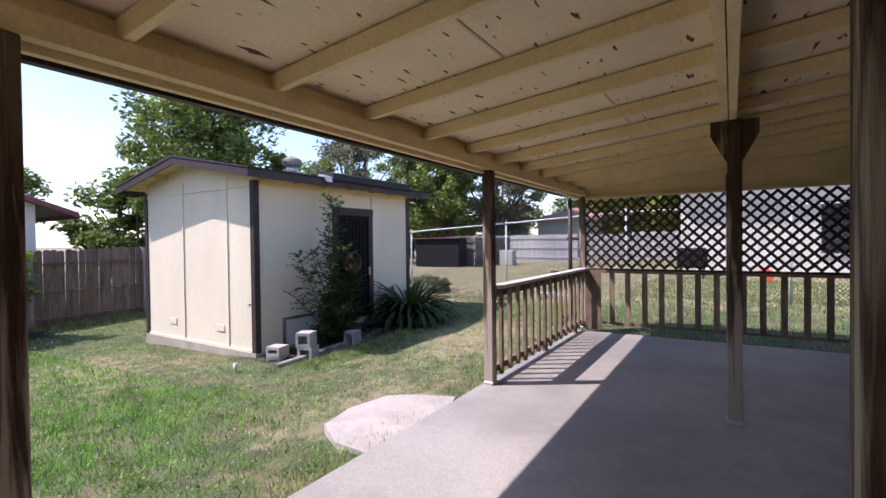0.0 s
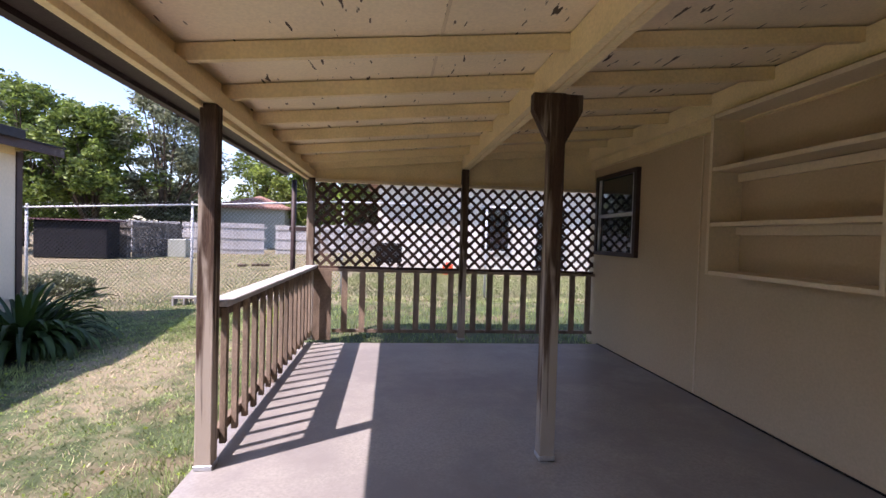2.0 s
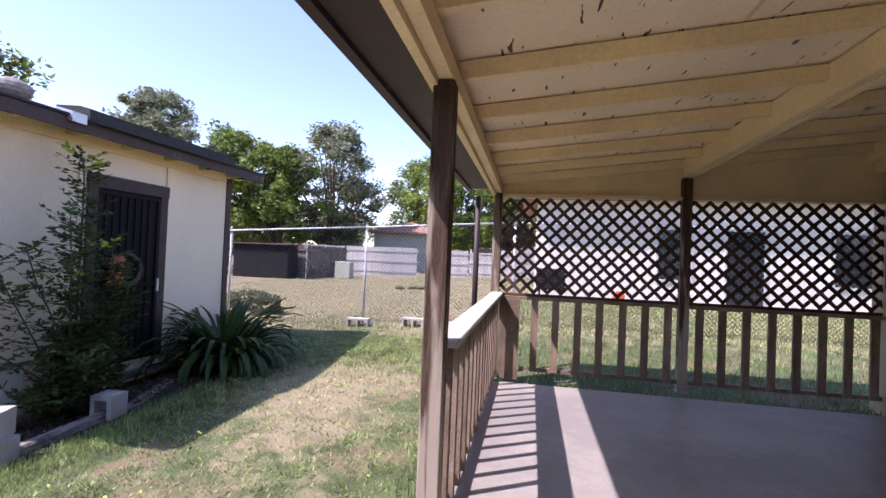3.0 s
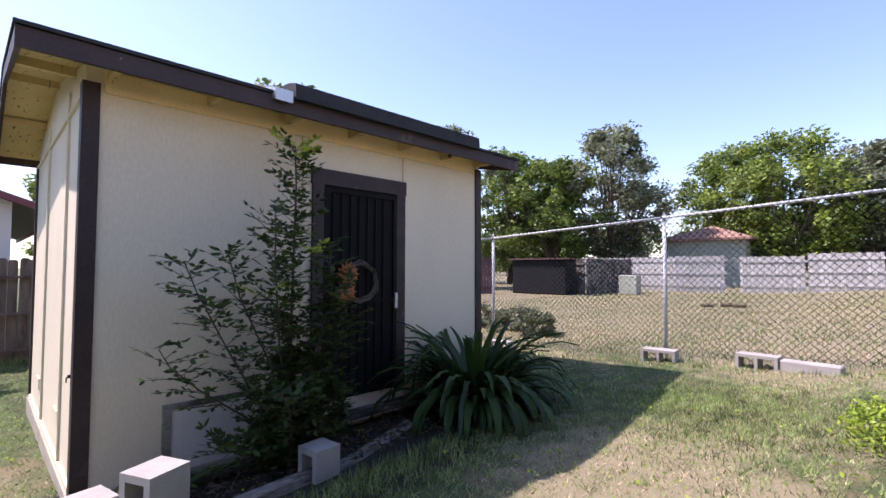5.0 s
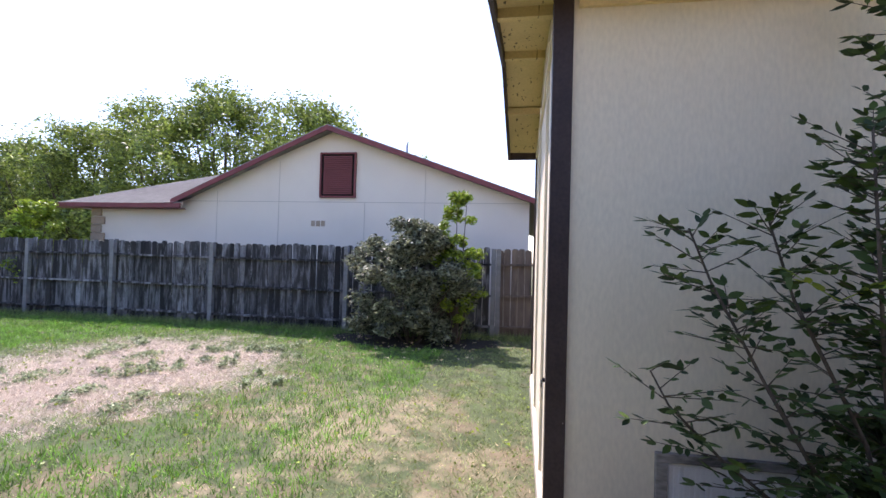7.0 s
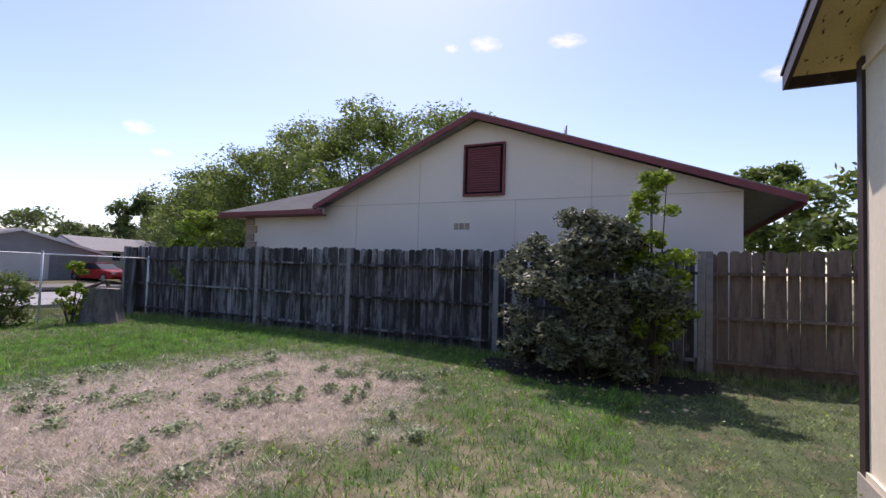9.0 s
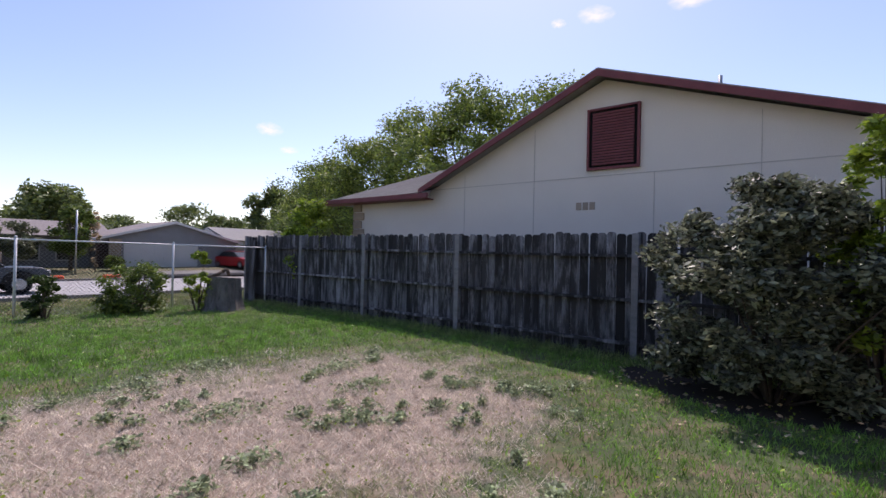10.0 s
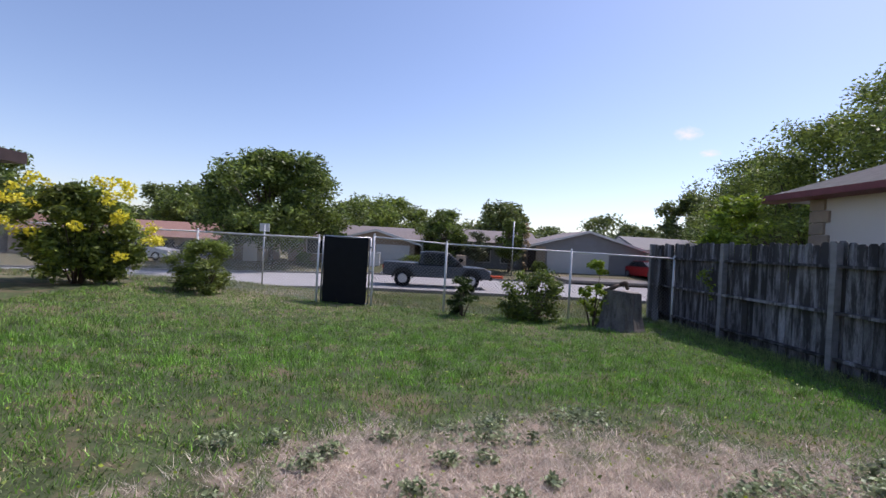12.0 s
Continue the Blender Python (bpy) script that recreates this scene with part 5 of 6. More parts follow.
# behind the shed and the north yard
tree("broad green tree with layered foliage behind the neighbour's yard", -21.6, 13.2, 8.7, 4.7, 11, leaf_mid, 26000, 0.13, 0.3, 110, 0.17)
tree("grey-green feathery tree beyond the shed", -24.5, 26.5, 10.6, 3.9, 12, leaf_olive, 20000, 0.11, 0.2, 100, 0.15)
tree("dense dark green broad-leaved tree by the fence", -18.6, 8.6, 4.2, 2.3, 13, leaf_mid, 12000, 0.12, 0.12, 60, 0.22)
tree("tall leafy green tree behind the neighbour's roof", -36, 8.5, 7.0, 3.2, 14, leaf_willow, 12000, 0.15, 0.25, 70, 0.18)
for i, (x, y, hh, s, m_, lab) in enumerate((
        (-26.5, 37, 11.0, 5.0, leaf_mid, "dense dark green tree beyond the far fence"),
        (-21.5, 36, 9.4, 4.2, leaf_mid, "dense dark green tree beyond the far fence"),
        (-18.5, 40, 12.4, 4.6, leaf_olive, "tall grey-green tree with open branches"),
        (-13.0, 50, 11.6, 4.8, leaf_mid, "rounded green tree beyond the red-brown roof"),
        (-8.2, 46, 10.8, 4.6, leaf_willow, "rounded yellow-green tree beyond the far fence"),
        (-3.0, 48, 9.6, 4.6, leaf_olive, "grey-green tree beyond the far fence"),
        (3.0, 44, 9.8, 5.0, leaf_mid, "green tree beyond the far fence"),
        (9.0, 40, 9.0, 5.0, leaf_mid, "green tree beyond the far fence"),
        (-36, 34, 9.5, 5.5, leaf_mid, "green tree beyond the neighbour's yard"),
        (-34, 20, 7.0, 4.5, leaf_mid, "green tree beyond the neighbour's yard"))):
    tree(lab, x, y, hh, s, 30 + i, m_, 16000, 0.17, 0.1, 90, 0.2)
# west, behind the neighbour house
for i, (x, y, hh, s, m_) in enumerate(((-33, -21.5, 12.3, 6.2, leaf_willow), (-33, -16.0, 12.7, 6.2, leaf_willow), (-34, -10.5, 11.8, 5.8, leaf_willow), (-33, -27, 10.8, 6.0, leaf_willow), (-37, -4.5, 8.8, 5.0, leaf_willow), (-35, -34, 9.6, 6.2, leaf_mid), (-40, -42, 9.2, 6.4, leaf_willow), (-44, -51, 8.0, 6.4, leaf_mid), (-54, -60, 8.2, 7.0, leaf_far), (-30, 0.5, 6.0, 3, leaf_willow))):
    tree("tall willowy light green tree behind the neighbour's house", x, y, hh, s, 50 + i, m_, 28000, 0.12, 0.06, 210, 0.165)
# street trees
tree("big dark green street tree with low spreading crown", 3.2, -35.0, 7.9, 6.2, 70, leaf_mid, 42000, 0.15, 0.22, 150, 0.15, z=-1.1)
tree("rounded green tree beyond the brick house", 14.5, -50.0, 7.2, 6.0, 71, leaf_mid, 14000, 0.2, 0.2, 80, 0.2, z=-1.5)
tree("dark green tree at the edge of the yard", 24.5, -34.0, 8.6, 5.4, 72, leaf_mid, 20000, 0.17, 0.2, 100, 0.18, z=-1.4)
tree("low rounded tree behind the tan house", -3.5, -58.0, 6.8, 6.5, 73, leaf_willow, 14000, 0.2, 0.15, 80, 0.2)
tree("small round tree beside the tan house", -10.0, -38.5, 4.4, 2.2, 74, leaf_mid, 9000, 0.12, 0.2, 50, 0.25)
tree("small dark tree in front of the grey house", -15.2, -36.0, 3.9, 1.5, 75, leaf_mid, 7000, 0.11, 0.3, 40, 0.26)
tree("thin dark tree in front of the grey house", -12.6, -36.8, 2.9, 1.3, 76, leaf_olive, 4500, 0.1, 0.25, 40, 0.24)
far = [(-75 + i * 7.3 + 3 * math.sin(i * 2.1), -66 - 9 * math.sin(i * 1.3), 6.0 + 1.7 * math.sin(i * 1.9) + (2.2 if i < 5 else 0), 5.0 + math.cos(i)) for i in range(17)]
for i, (x, y, hh, s) in enumerate(far):
    tree("hazy green tree on the skyline beyond the houses", x, y, hh, s, 90 + i, leaf_far, 6500, 0.26, 0.08, 60, 0.22)
for i in range(18):
    tree("hazy green tree far beyond the street", -110 + i * 11.5, -112 + 5 * math.sin(i * 1.7), 8.5 + 1.6 * math.sin(i * 2.9), 8, 160 + i, leaf_far, 3500, 0.42, 0.03, 50, 0.24)
for i in range(14):
    tree("hazy green tree on the skyline beyond the yards", -75 + i * 10.0, 78 + 6 * math.sin(i * 1.7), 8 + 1.5 * math.sin(i * 2.3), 6, 120 + i, leaf_far, 4500, 0.32, 0.05, 50, 0.22)


def bush(name, label, x, y, height, rx, ry, seed, mat, leaves, size, clumps=50, stems=8, z=None, cr=0.24, slim=0.42, low=0.2):
    rng = np.random.default_rng(seed)
    z = float(ground_z(x, y)) if z is None else z
    t = thing(name, label, "bush", (x, y, z))
    c = []
    for i in range(clumps):
        th, u = rng.uniform(0, 6.283), rng.uniform(0, 1)
        prof = math.sin(math.pi * (0.16 + 0.78 * u)) ** 0.55 * rng.uniform(0.3, 0.88)
        c.append((rx * prof * math.cos(th), ry * prof * math.sin(th), height * (0.08 + 0.82 * u)))
    c = np.array(c)
    bm = bmesh.new()
    for p in c[:stems]:
        tube(bm, (p[0] * 0.1, p[1] * 0.1, -0.05), Vector(p) * 0.55, 0.02, 0.012, 5, False)
        tube(bm, Vector(p) * 0.55, p, 0.012, 0.004, 5, False)
    part("branchwork", bm, bark, t)
    p = clump_points(rng, c, rng.uniform(0.6, 1.3, clumps) * cr * max(rx, ry), leaves, low)
    p[:, 2] = np.maximum(p[:, 2], 0.02)
    v, f = leaves_at(rng, p, size, slim)
    grid_mesh("foliage", v, f, mat, t)
    return t


bush("large_bush", "large rounded silver-green bush against the picket fence", -12.15, 2.25, 2.4, 1.2, 1.45, 201, leaf_silver, 40000, 0.042, 130, 16, z=-0.3, cr=0.15, low=0.3)
bush("bush_shoots", "bright lime-green shoots rising from the large bush", -12.15, 3.1, 3.0, 0.36, 0.5, 202, leaf_lime, 7500, 0.042, 60, 18, z=-0.3, cr=0.24)
bush("bush", "small dark reddish shrub by the chain-link fence", -8.5, -8.45, 0.85, 0.4, 0.4, 203, leaf_dark, 3000, 0.035, 30)
bush("bush", "loose green rose bush by the chain-link fence", -9.95, -8.5, 1.05, 0.85, 0.6, 204, leaf_mid, 5500, 0.04, 45, 14)
bush("small_conifer", "small bushy green shrub with layered branches", -3.45, -8.4, 1.05, 0.75, 0.6, 205, leaf_willow, 9000, 0.045, 40, 10, slim=0.25)
bush("flowering_bush", "large green bush full of yellow blossoms by the fence", -1.2, -8.2, 1.95, 1.2, 0.9, 206, leaf_willow, 15000, 0.06, 80, 14, cr=0.2)
rngf = np.random.default_rng(5)
cc = []
for i in range(46):
    th, u = rngf.uniform(0, 6.283), rngf.uniform(0.25, 1)
    cc.append((1.35 * math.cos(th) * math.sin(math.pi * (0.1 + 0.8 * u)) ** 0.5, 0.95 * math.sin(th) * math.sin(math.pi * (0.1 + 0.8 * u)) ** 0.5, 1.95 * u))
pv, pf = leaves_at(rngf, clump_points(rngf, np.array(cc), np.full(len(cc), 0.13), 2300), 0.034, 0.7)
yb = scene.objects["flowering_bush"]
grid_mesh("blossoms", pv, pf, petal_yellow, yb, "yellow blossom clusters")
bush("sapling", "leafy green sapling beside the stump", -11.05, -8.1, 1.45, 0.38, 0.35, 207, leaf_lime, 2600, 0.04, 26, 6)
bush("sapling", "light green sapling behind the picket fence", -13.9, -7.95, 3.0, 0.7, 0.85, 208, leaf_lime, 7500, 0.055, 46, 10)
for i, (x, y, hh, r) in enumerate(((-7.2, 11.4, 0.45, 0.5), (-8.0, 11.8, 0.5, 0.6), (-9.2, 12.3, 0.5, 0.7))):
    bush("bush", "low grey-green weeds beyond the chain-link fence", x, y, hh, r, r, 210 + i, leaf_olive, 2200, 0.04, 24)
for i, (x, hh, r) in enumerate(((-9.0, 1.3, 1.0), (-7.6, 1.0, 1.3), (-2.0, 0.9, 1.0), (0.8, 0.9, 0.9), (-17.5, 1.0, 0.8))):
    bush("bush", "low green shrub in a front yard", x, -35.6, hh, r, 0.8, 220 + i, leaf_willow if i < 2 else leaf_mid, 2600, 0.08, 30)

bush("dry_plant", "narrow column of dry brown fronds in a front yard", -16.3, -35.0, 4.3, 0.32, 0.32, 240, blade_dry, 1500, 0.12, 20, 6)
st = thing("tree_stump", "thick grey tree stump with rough bark", "stump", (-11.55, -7.95, float(ground_z(-11.55, -7.95))))
bm = bmesh.new()
n, rings = 28, []
for z, r in ((-0.1, 0.50), (0.06, 0.43), (0.3, 0.37), (0.6, 0.345), (0.74, 0.34)):
    rings.append([bm.verts.new(((r + 0.025 * math.sin(5 * a + 1) + 0.015 * math.sin(11 * a)) * math.cos(a), (r + 0.025 * math.sin(5 * a + 1) + 0.015 * math.sin(11 * a)) * math.sin(a), z + (0.03 * math.cos(a) if z > 0.7 else 0))) for a in (6.283 * k / n for k in range(n))])
for lo, hi in zip(rings, rings[1:]):
    for k in range(n):
        bm.faces.new((lo[k], lo[(k + 1) % n], hi[(k + 1) % n], hi[k]))
part("bark", bm, stump_mat, st)
bm = bmesh.new()
tube(bm, (0, 0, 0.70), (0, 0, 0.735), 0.325, 0.325, 24)
part("cut_top", bm, timber_mat, st)
bm = bmesh.new()
for a, b in (((0.25, 0, 0.74), (0.0, 0.02, 0.86)), ((0.0, 0.02, 0.86), (-0.1, 0.05, 0.92)), ((-0.1, 0.05, 0.92), (-0.16, 0.02, 0.78))):
    tube(bm, a, b, 0.04, 0.035, 7)
brn = thing("branch_piece", "crooked cut branch resting on the stump", "branch", (-11.5, -7.95, st.location.z - 0.0))
part("branch", bm, bark, brn)

bush("bush", "low leafy green weeds on the lawn by the patio corner", -2.35, 7.95, 0.24, 0.34, 0.5, 260, leaf_lime, 1500, 0.02, 26, 6)
# strap-leaved clump by the shed
ap = thing("strap_leaf_plant", "dark green clump of long arching strap leaves by the shed", "plant", (-5.36, 7.38, -0.14))
ra = random.Random(4)
V, F = [], []
for i in range(300):
    th = ra.uniform(0, 6.283)
    out = Vector((math.cos(th), math.sin(th), 0))
    side = Vector((-math.sin(th), math.cos(th), 0))
    L_, lean_, w = ra.uniform(0.6, 1.25), ra.uniform(0.15, 1.15), ra.uniform(0.028, 0.05)
    p = out * ra.uniform(0, 0.30)
    ang_ = math.pi / 2 - lean_ * 0.5
    k = len(V)
    seg = 8
    for j in range(seg + 1):
        t = j / seg
        ww = w * math.sin(math.pi * min(1, 0.12 + t * 0.88)) ** 0.7
        for s in (-1, 0, 1):
            q = p + side * (s * ww) + Vector((0, 0, 0.012 * (s != 0)))
            V.append((max(-0.6, q.x), q.y, max(0.01, q.z)))
        ang_ -= (0.13 + 0.30 * lean_) * (0.15 + 1.35 * t)
        p = p + (out * math.cos(ang_) + Vector((0, 0, math.sin(ang_)))) * (L_ / seg)
    for j in range(seg):
        for s in (0, 1):
            a = k + j * 3 + s
            F.append((a, a + 1, a + 4, a + 3))
grid_mesh("leaves", V, F, leaf_strap, ap, "", "", True)
bm = bmesh.new()
prev = Vector((0.05, -0.3, 0.35))
for j in range(7):
    q = Vector((0.1, -0.45 - 0.09 * j, 0.62 + 0.14 * math.sin(j / 6 * 3.4)))
    tube(bm, prev, q, 0.008, 0.008, 5, False)
    prev = q
part("arching_stem", bm, leaf_strap, ap, "thin arching dead stem")


# tall shrub with paired leaflets in front of the shed door
def leafy_shrub():
    t = thing("door_shrub", "tall leggy shrub with small paired leaflets before the shed door", "bush", (-5.62, 5.55, -0.18))
    rs = random.Random(21)
    bm = bmesh.new()
    V, F = [], []

    def leaflet(p, d, n, size):
        s = d.cross(n).normalized() * size * 0.23
        k = len(V)
        for q in (p, p + d * size * 0.3 + s * 0.9, p + d * size * 0.65 + s * 0.85, p + d * size, p + d * size * 0.65 - s * 0.85, p + d * size * 0.3 - s * 0.9):
            V.append(tuple(q))
        F.append((k, k + 1, k + 2, k + 3, k + 4, k + 5))

    def frond(p, d, length, size):
        d = d.normalized()
        side = d.cross(Vector((0, 0, 1))).normalized()
        nrm = side.cross(d).normalized()
        q = p
        n = max(3, int(length / 0.05))
        for j in range(n):
            d = (d + Vector((0, 0, -0.05))).normalized()
            q2 = q + d * (length / n)
            for s in (-1, 1):
                leaflet(q2, (side * s * rs.uniform(0.4, 1.1) + d * rs.uniform(0.3, 1.0) + Vector((rs.uniform(-0.5, 0.5), rs.uniform(-0.5, 0.5), rs.uniform(-0.5, 0.35)))).normalized(), nrm + Vector((rs.uniform(-0.7, 0.7), rs.uniform(-0.7, 0.7), rs.uniform(-0.4, 0.4))), size * rs.uniform(0.6, 1.25))
            q = q2
        leaflet(q, d, nrm, size)
        tube(bm, p, q, 0.003, 0.0015, 3, False)

    def stem(pts, r, dens, size=0.061):
        P = [Vector(p) for p in pts]
        for a, b in zip(P, P[1:]):
            tube(bm, a, b, r, r * 0.8, 6, False)
            n = max(3, int((b - a).length * dens * 2.4))
            for j in range(n):
                p = a.lerp(b, rs.random())
                th = rs.uniform(0, 6.283)
                frond(p, Vector((math.cos(th) * 0.8 + 0.25, math.sin(th), rs.uniform(0.1, 0.9))), rs.uniform(0.10, 0.24), size)
            r *= 0.75

    stem([(0, 0, 0), (0.03, -0.03, 0.9), (0.0, 0.0, 1.6), (-0.03, 0.03, 2.15), (-0.04, 0.02, 2.46)], 0.016, 34)
    stem([(0.02, 0.03, 0), (0.06, 0.18, 0.7), (0.08, 0.3, 1.25), (0.05, 0.28, 1.7)], 0.013, 30)
    stem([(0, -0.02, 0.1), (0.05, -0.3, 0.6), (0.08, -0.52, 0.98), (0.05, -0.70, 1.35), (0.05, -0.78, 1.55)], 0.011, 20)
    stem([(0, -0.02, 0.1), (0.1, -0.4, 0.5), (0.10, -0.68, 0.72), (0.05, -0.84, 0.88), (0.02, -0.90, 1.0)], 0.010, 18)
    stem([(0, -0.02, 0.2), (0.08, -0.2, 0.8), (0.05, -0.42, 1.3), (0.02, -0.5, 1.62)], 0.010, 20)
    stem([(0, 0, 0.05), (0.12, 0.1, 0.4), (0.15, 0.28, 0.8), (0.15, 0.36, 1.1)], 0.010, 30)
    stem([(0, 0, 0.0), (0.2, -0.1, 0.3), (0.35, -0.2, 0.55), (0.42, -0.3, 0.7)], 0.010, 34)
    stem([(0, 0, 0.0), (0.15, 0.15, 0.35), (0.2, 0.28, 0.6)], 0.010, 34)
    stem([(0, 0, 0.0), (0.1, -0.35, 0.25), (0.2, -0.6, 0.35)], 0.010, 30)
    stem([(0, 0, 0.3), (0.14, 0.12, 0.9), (0.16, 0.3, 1.35)], 0.010, 30)
    stem([(0, 0, 0.4), (0.1, -0.15, 0.9), (0.16, -0.22, 1.5), (0.1, -0.2, 1.9)], 0.010, 28)
    part("branchwork", bm, bark, t)
    grid_mesh("foliage", V, F, leaf_dark, t)
    V.clear()
    F.clear()
    for q in ((-0.04, 0.02, 2.44), (-0.02, 0.0, 2.34), (0.12, 0.1, 1.6), (0.1, -0.3, 1.3)):
        bm = bmesh.new()
        V.clear()
        F.clear()
        for j in range(7 if q[2] > 2 else 3):
            th = rs.uniform(0, 6.283)
            frond(Vector(q), Vector((math.cos(th), math.sin(th), 0.7)), 0.17, 0.07)
        tw = part("sunlit_tip_twig", bm, leaf_sunlit_tip, t)
        grid_mesh("sunlit_tip_leaves", V, F, leaf_sunlit_tip, tw, "lime-green shoot tips, coloured brighter as if sunlit")


leafy_shrub()
bush("bush", "dense dark leafy undergrowth at the foot of the shed door", -5.62, 5.60, 0.95, 0.36, 0.42, 231, leaf_dark, 3600, 0.042, 30, 10, z=-0.18, slim=0.3)
for i, (x, y) in enumerate(((-5.75, 4.6), (-5.7, 4.8), (-5.72, 4.95), (-5.8, 4.42))):
    w_ = thing("weed", "small dark strap-leaved weed at the shed foot", "plant", (x, y, -0.17), group="weeds at the shed")
    V, F = [], []
    for j in range(5):
        a = ra.uniform(-2.2, 2.2)
        o, s = Vector((math.cos(a), math.sin(a), 0)), Vector((-math.sin(a), math.cos(a), 0)) * 0.016
        k = len(V)
        for t_, ww in ((0, 0.6), (0.12, 1.0), (0.22, 1.0), (0.30, 0.1)):
            c_ = o * (t_ * 0.6 + t_ * t_ * 1.2) + Vector((0, 0, t_ * 1.0 - t_ * t_ * 1.6))
            V += [tuple(c_ - s * ww), tuple(c_ + s * ww)]
        F += [(k + 2 * q, k + 2 * q + 1, k + 2 * q + 3, k + 2 * q + 2) for q in range(3)]
    grid_mesh("leaves", V, F, leaf_dark, w_)


# ---- grass ----
def blocked(x, y):
    slab = (x > -1.93) & (y < 6.9) & (y > -5.8)
    lx, ly = x + 6.0, y - 4.36
    shed_in = (lx < 0.04) & (lx > -3.2) & (ly > -0.05) & (ly < 4.0)
    stone = (x > -2.82) & (x < -1.9) & (y > 2.32) & (y < 3.35)
    return slab | shed_in | stone | (x > 1.8) & (y < 7.2) & (y > -6.2)


def blades(name, mat, rng, x, y, hlo, hhi, w, label, lean=0.55, grow=None):
    n = len(x)
    z = ground_z(x, y) - 0.005
    th = rng.uniform(0, 6.283, n)
    ln = rng.uniform(0.15 if lean < 0.9 else 0.7, 1.0, n) * lean
    la = rng.uniform(0, 6.283, n)
    h = rng.uniform(hlo, hhi, n) * (1 if grow is None else grow)
    ww = w * rng.uniform(0.6, 1.3, n)
    p = np.stack([x, y, z], 1)
    s = np.stack([np.cos(th) * ww, np.sin(th) * ww, np.zeros(n)], 1)
    tip = p + np.stack([np.cos(la) * h * ln, np.sin(la) * h * ln, h * np.sqrt(np.clip(1 - ln * ln, 0.1, 1))], 1)
    v = np.stack([p - s, p + s, tip], 1).reshape(-1, 3)
    grid_mesh(name, v, np.arange(3 * n).reshape(-1, 3), mat, None, label, "stuff")


def scatter(rng, n, x0, x1, y0, y1):
    x, y = rng.uniform(x0, x1, n), rng.uniform(y0, y1, n)
    ok = ~blocked(x, y)
    return x[ok], y[ok]


def tufts(rng, x, y):
    return 0.5 + 0.5 * np.sin(x * 9 + 3 * np.sin(y * 7)) * np.sin(y * 8 + 2 * np.sin(x * 6))


rg = np.random.default_rng(77)
x, y = scatter(rg, 640000, -13.3, -1.9, -9.0, 9.6)
bare, dry, bd = bareness(x, y), dryness(x, y), bed(x, y)
r = rg.random(len(x))
keep = (bd < 0.5) & (rg.random(len(x)) < 0.5 + 0.7 * tufts(rg, x, y))
grow = 0.6 + 1.0 * tufts(rg, x * 0.55 + 3, y * 0.55) * tufts(rg, x, y)
is_bare = keep & (bare > 0.15 + 0.6 * r)
is_dry = keep & ~is_bare & (dry * 0.9 + bare * 0.5 > r)
lush_zone = np.clip(0.9 - np.abs(np.hypot((x + 8.7) / 3.3, (y + 0.9) / 2.6) - 1.5), 0, 1) * (y < 3) + (y < -3.4) * 0.35
is_lush = keep & ~is_bare & ~is_dry & (lush_zone > rg.random(len(x)) * 0.9)
is_green = keep & ~is_bare & ~is_dry & ~is_lush
blades("grass_green", blade_green, rg, x[is_green], y[is_green], 0.025, 0.07, 0.0042, "short green lawn grass", 0.9, grow[is_green])
blades("grass_lush", blade_lush, rg, x[is_lush], y[is_lush], 0.03, 0.09, 0.0045, "bright lush green lawn grass", 0.88, grow[is_lush] * 1.15)
blades("grass_dry", blade_dry, rg, x[is_dry], y[is_dry], 0.02, 0.055, 0.0034, "dry straw-coloured lawn grass", 0.96)
sel = is_bare
blades("grass_dead", blade_bare, rg, x[sel], y[sel], 0.02, 0.05, 0.003, "flattened dead grass on bare soil", 0.99)
bx, by = rg.uniform(-12, -5.3, 260000), rg.uniform(-3.8, 2.0, 260000)
k = bareness(bx, by) > 0.1 + 0.5 * rg.random(len(bx))
blades("grass_straw", blade_bare, rg, bx[k], by[k], 0.05, 0.12, 0.0022, "matted straw on the bare patch", 0.99)
# longer grass along the slab, blocks and fences
x, y = rg.uniform(-2.35, -1.93, 9000), rg.uniform(-5, 6.8, 9000)
k = rg.random(9000) < np.clip((x + 2.4) * 2.5, 0.1, 1)
blades("grass_edge", blade_green, rg, x[k], y[k], 0.03, 0.10, 0.0035, "longer grass along the slab edge", 0.7)
x, y = rg.normal(-4.85, 0.22, 5000), rg.uniform(4.0, 6.6, 5000)
k = x > -5.0
blades("grass_edge", blade_green, rg, x[k], y[k], 0.04, 0.12, 0.0035, "longer grass along the landscape timber", 0.7)
x, y = rg.uniform(-13.2, -12.6, 15000), rg.uniform(-9, 9, 15000)
blades("grass_edge", blade_green, rg, x, y, 0.06, 0.16, 0.004, "longer grass along the picket fence")
# beyond the fences
x, y = rg.uniform(-22, 12, 120000), rg.uniform(-20, -9.0, 120000)
d = dryness(x, y) > rg.random(len(x))
blades("grass_verge", blade_green, rg, x[~d], y[~d], 0.05, 0.12, 0.007, "green verge grass towards the street")
blades("grass_verge", blade_dry, rg, x[d], y[d], 0.04, 0.09, 0.006, "dry verge grass towards the street")
x, y = rg.uniform(-14, 9, 150000), 9.6 + 21 * rg.random(150000) ** 1.6
d = rg.random(len(x)) < 0.5 + 0.4 * wobble(x, y)
blades("grass_north", blade_dry, rg, x[d], y[d], 0.03, 0.08, 0.006, "dry grass of the far lawn", 0.95)
blades("grass_north", blade_green, rg, x[~d], y[~d], 0.03, 0.08, 0.006, "thin green grass of the far lawn")
x, y = rg.uniform(-1.9, 9, 40000), rg.uniform(6.9, 15, 40000)
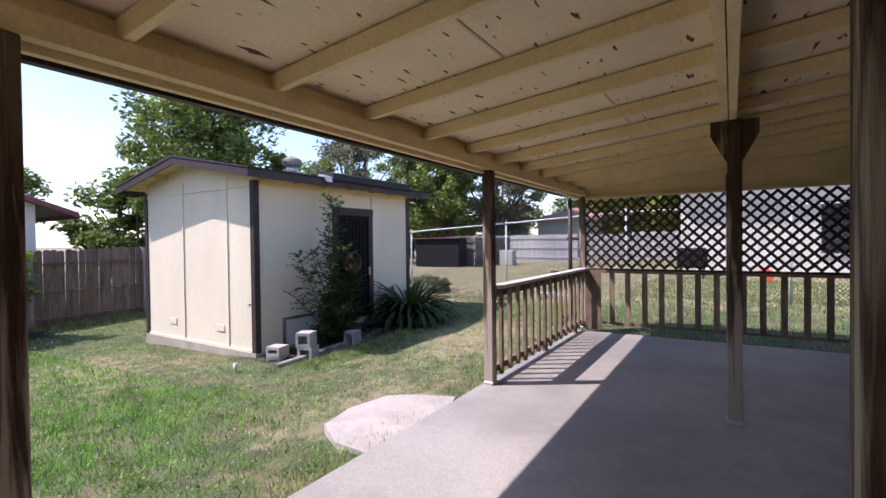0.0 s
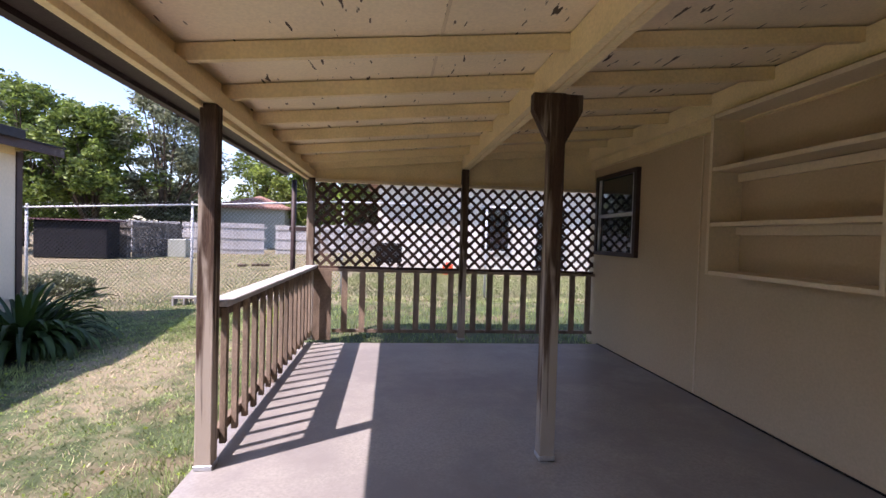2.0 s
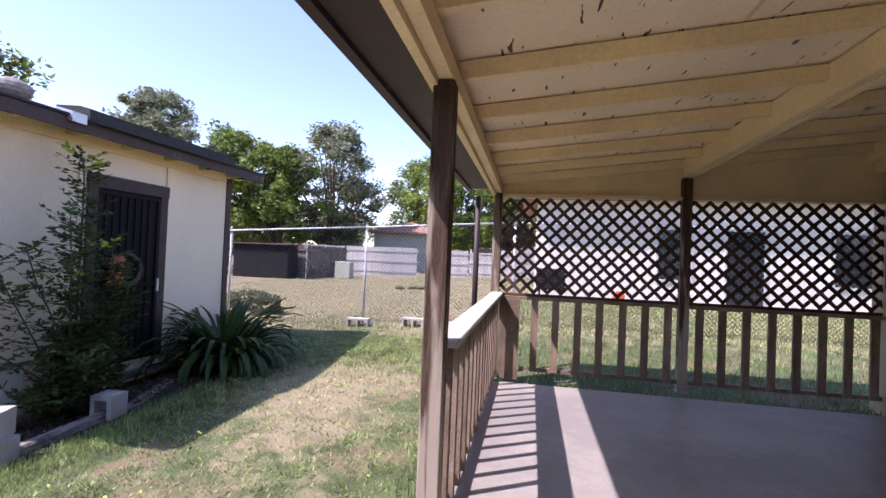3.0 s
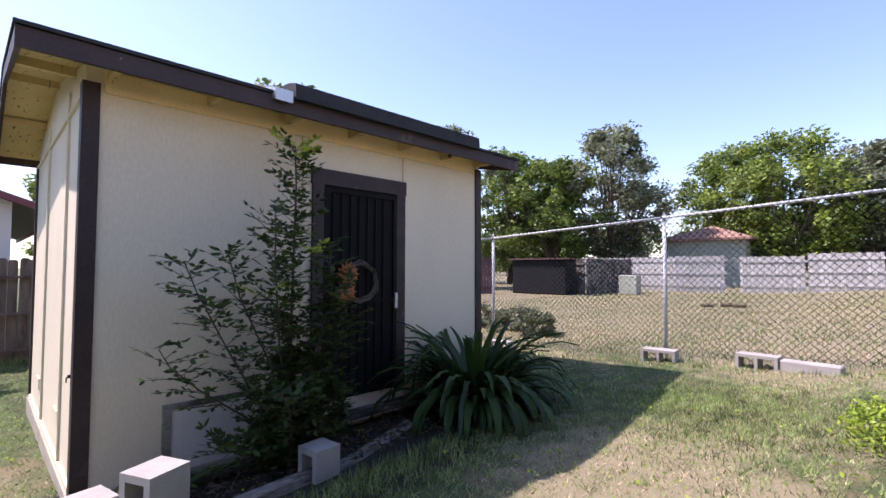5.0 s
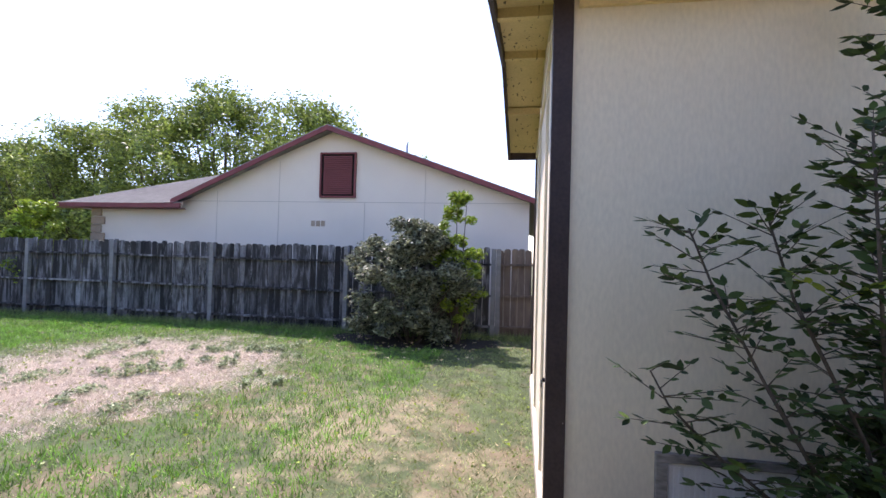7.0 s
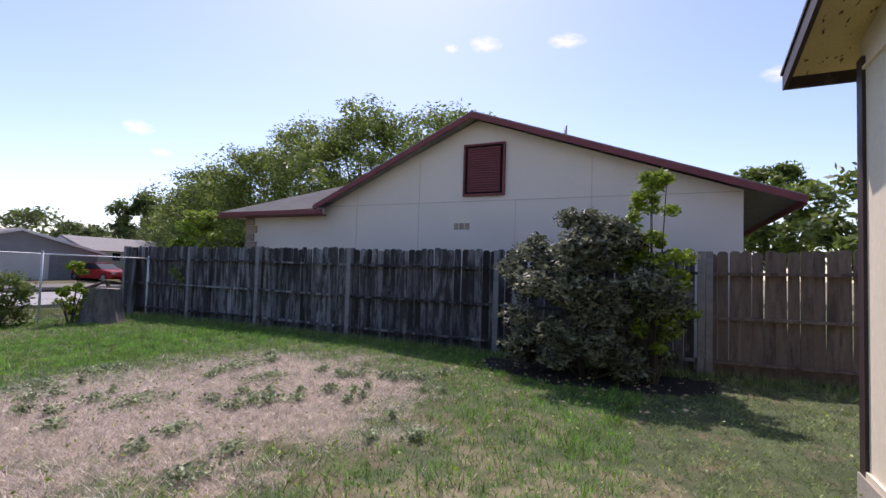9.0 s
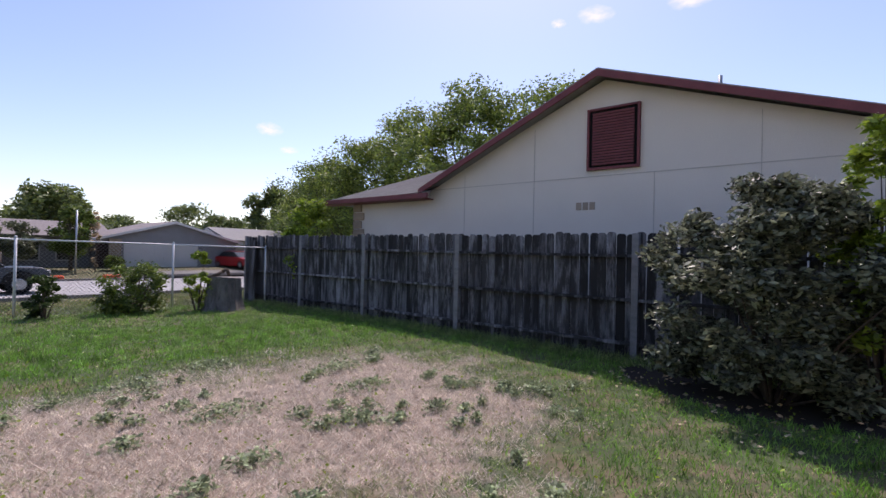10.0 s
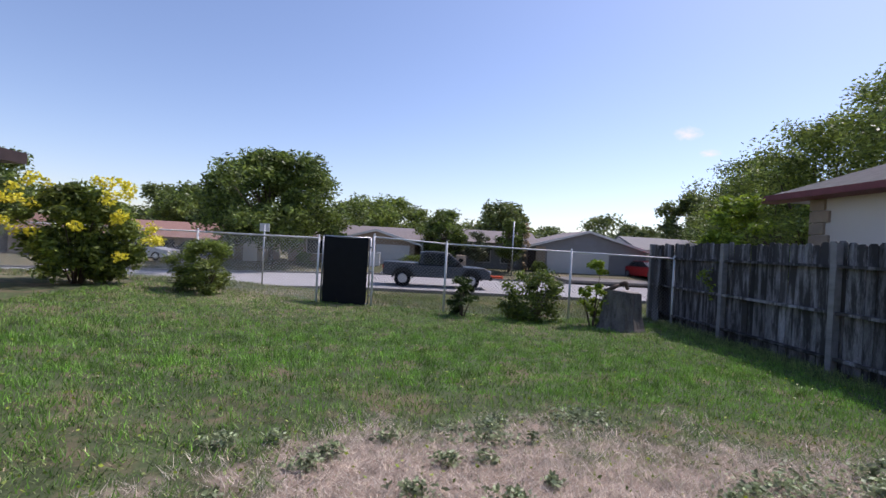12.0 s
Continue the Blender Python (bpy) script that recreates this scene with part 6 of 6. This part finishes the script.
blades("grass_north", blade_green, rg, x, y, 0.04, 0.11, 0.005, "green grass beyond the lattice")
x, y = rg.normal(-3.3, 0.55, 16000), rg.normal(8.2, 0.6, 16000)
k = (x < -2.15) & (y > 6.4)
blades("grass_lush", blade_green, rg, x[k], y[k], 0.03, 0.06, 0.0035, "lush green patch at the patio corner", 0.8)

# clover-like weeds in the bare patch
cl_ = [(-8.2, -1.2, 0.45), (-8.9, -0.4, 0.3), (-9.6, -1.0, 0.4), (-7.9, -0.2, 0.25), (-8.0, -2.4, 0.4), (-9.9, -1.8, 0.45), (-8.9, -2.9, 0.45)]
while len(cl_) < 75:
    cx, cy = rg.uniform(-11.2, -6.0), rg.uniform(-3.4, 1.8)
    if bareness(cx, cy) > 0.12 and wobble(cx * 0.9 + 1, cy * 0.9) > rg.uniform(-0.5, 0.3):
        cl_.append((cx, cy, rg.uniform(0.05, 0.2)))
P = []
for cx, cy, cr_ in cl_:
    n = int(1000 * cr_)
    a, rr = rg.uniform(0, 6.283, n), cr_ * np.sqrt(rg.random(n)) * rg.uniform(0.3, 1, n)
    rr = rr * (0.75 + 0.45 * np.sin(2 * a + cx * 9) * np.cos(3 * a + cy * 7))
    px, py = cx + rr * np.cos(a) * 1.5, cy + rr * np.sin(a)
    P.append(np.stack([px, py, ground_z(px, py) + rg.uniform(0.01, 0.10, n) * (1 - rr / cr_ * 0.6)], 1))
pv, pf = leaves_at(rg, np.concatenate(P), 0.02, 0.5, 0.5, 0)
grid_mesh("clover_weeds", pv, pf, leaf_clover, None, "low green clover-like weeds in the bare patch", "stuff")
n = 9000
px, py = scatter(rg, n, -13, -2, -8.8, 9)
pv, pf = leaves_at(rg, np.stack([px, py, ground_z(px, py) + rg.uniform(0.02, 0.07, len(px))], 1), 0.014, 0.6, 0.4, 0)
grid_mesh("lawn_weeds", pv, pf, leaf_lime, None, "small broad-leaved weeds among the grass", "stuff")
n = 350
a, rr = rg.uniform(0, 6.283, n), np.sqrt(rg.random(n))
px, py = -12.3 + 1.9 * rr * np.cos(a), 2.3 + 1.9 * rr * np.sin(a)
pv, pf = leaves_at(rg, np.stack([px, py, ground_z(px, py) + 0.012], 1), 0.03, 0.5, 0.1, 0)
grid_mesh("leaf_litter", pv, pf, blade_dry, None, "dry fallen leaves under the bush", "stuff")
n = 2500
px, py = rg.uniform(-6.0, -5.2, n), rg.uniform(4.3, 8.2, n)
pv, pf = leaves_at(rg, np.stack([px, py, ground_z(px, py) + 0.014], 1), 0.025, 0.4, 0.1, 0)
grid_mesh("mulch", pv, pf, bark, None, "dark mulch and twigs at the shed foot", "stuff")

# ---- clouds ----
nt = cloud_mat.node_tree
nt.nodes.clear()
out = nt.nodes.new("ShaderNodeOutputMaterial")
em, trn, mx = nt.nodes.new("ShaderNodeEmission"), nt.nodes.new("ShaderNodeBsdfTransparent"), nt.nodes.new("ShaderNodeMixShader")
em.inputs["Color"].default_value, em.inputs["Strength"].default_value = (1, 1, 1, 1), 0.9
tc, nz_, gr, mul, ramp = nt.nodes.new("ShaderNodeTexCoord"), nt.nodes.new("ShaderNodeTexNoise"), nt.nodes.new("ShaderNodeTexGradient"), nt.nodes.new("ShaderNodeMath"), nt.nodes.new("ShaderNodeValToRGB")
gr.gradient_type = "SPHERICAL"
nz_.inputs["Scale"].default_value, nz_.inputs["Detail"].default_value = 2.2, 7
mul.operation = "MULTIPLY"
ramp.color_ramp.elements[0].position, ramp.color_ramp.elements[1].position = 0.16, 0.5
ramp.color_ramp.elements[1].color = (0.85, 0.85, 0.85, 1)
nt.links.new(tc.outputs["Object"], gr.inputs[0])
nt.links.new(tc.outputs["Object"], nz_.inputs["Vector"])
nt.links.new(gr.outputs[0], mul.inputs[0])
nt.links.new(nz_.outputs[0], mul.inputs[1])
nt.links.new(mul.outputs[0], ramp.inputs[0])
nt.links.new(ramp.outputs[0], mx.inputs[0])
nt.links.new(trn.outputs[0], mx.inputs[1])
nt.links.new(em.outputs[0], mx.inputs[2])
nt.links.new(mx.outputs[0], out.inputs[0])
for i, (x, y, z, sx, sz_) in enumerate(((-1500, -570, 792, 90, 45), (-1500, -290, 752, 95, 40), (-1500, 302, 559, 110, 40), (-900, -1500, 420, 70, 38), (-980, -1500, 360, 50, 22), (-1500, -700, 800, 40, 25))):
    bm = bmesh.new()
    bmesh.ops.create_grid(bm, x_segments=1, y_segments=1, size=1)
    c_ = part("backdrop_cloud", bm, cloud_mat, None, "small white cloud puff in the pale sky", "structure")
    c_.matrix_world = look((x, y, z), (2 * x, 2 * y, 2 * z)) @ Matrix.Diagonal((sx, sz_, 1, 1))
    c_.visible_shadow = False
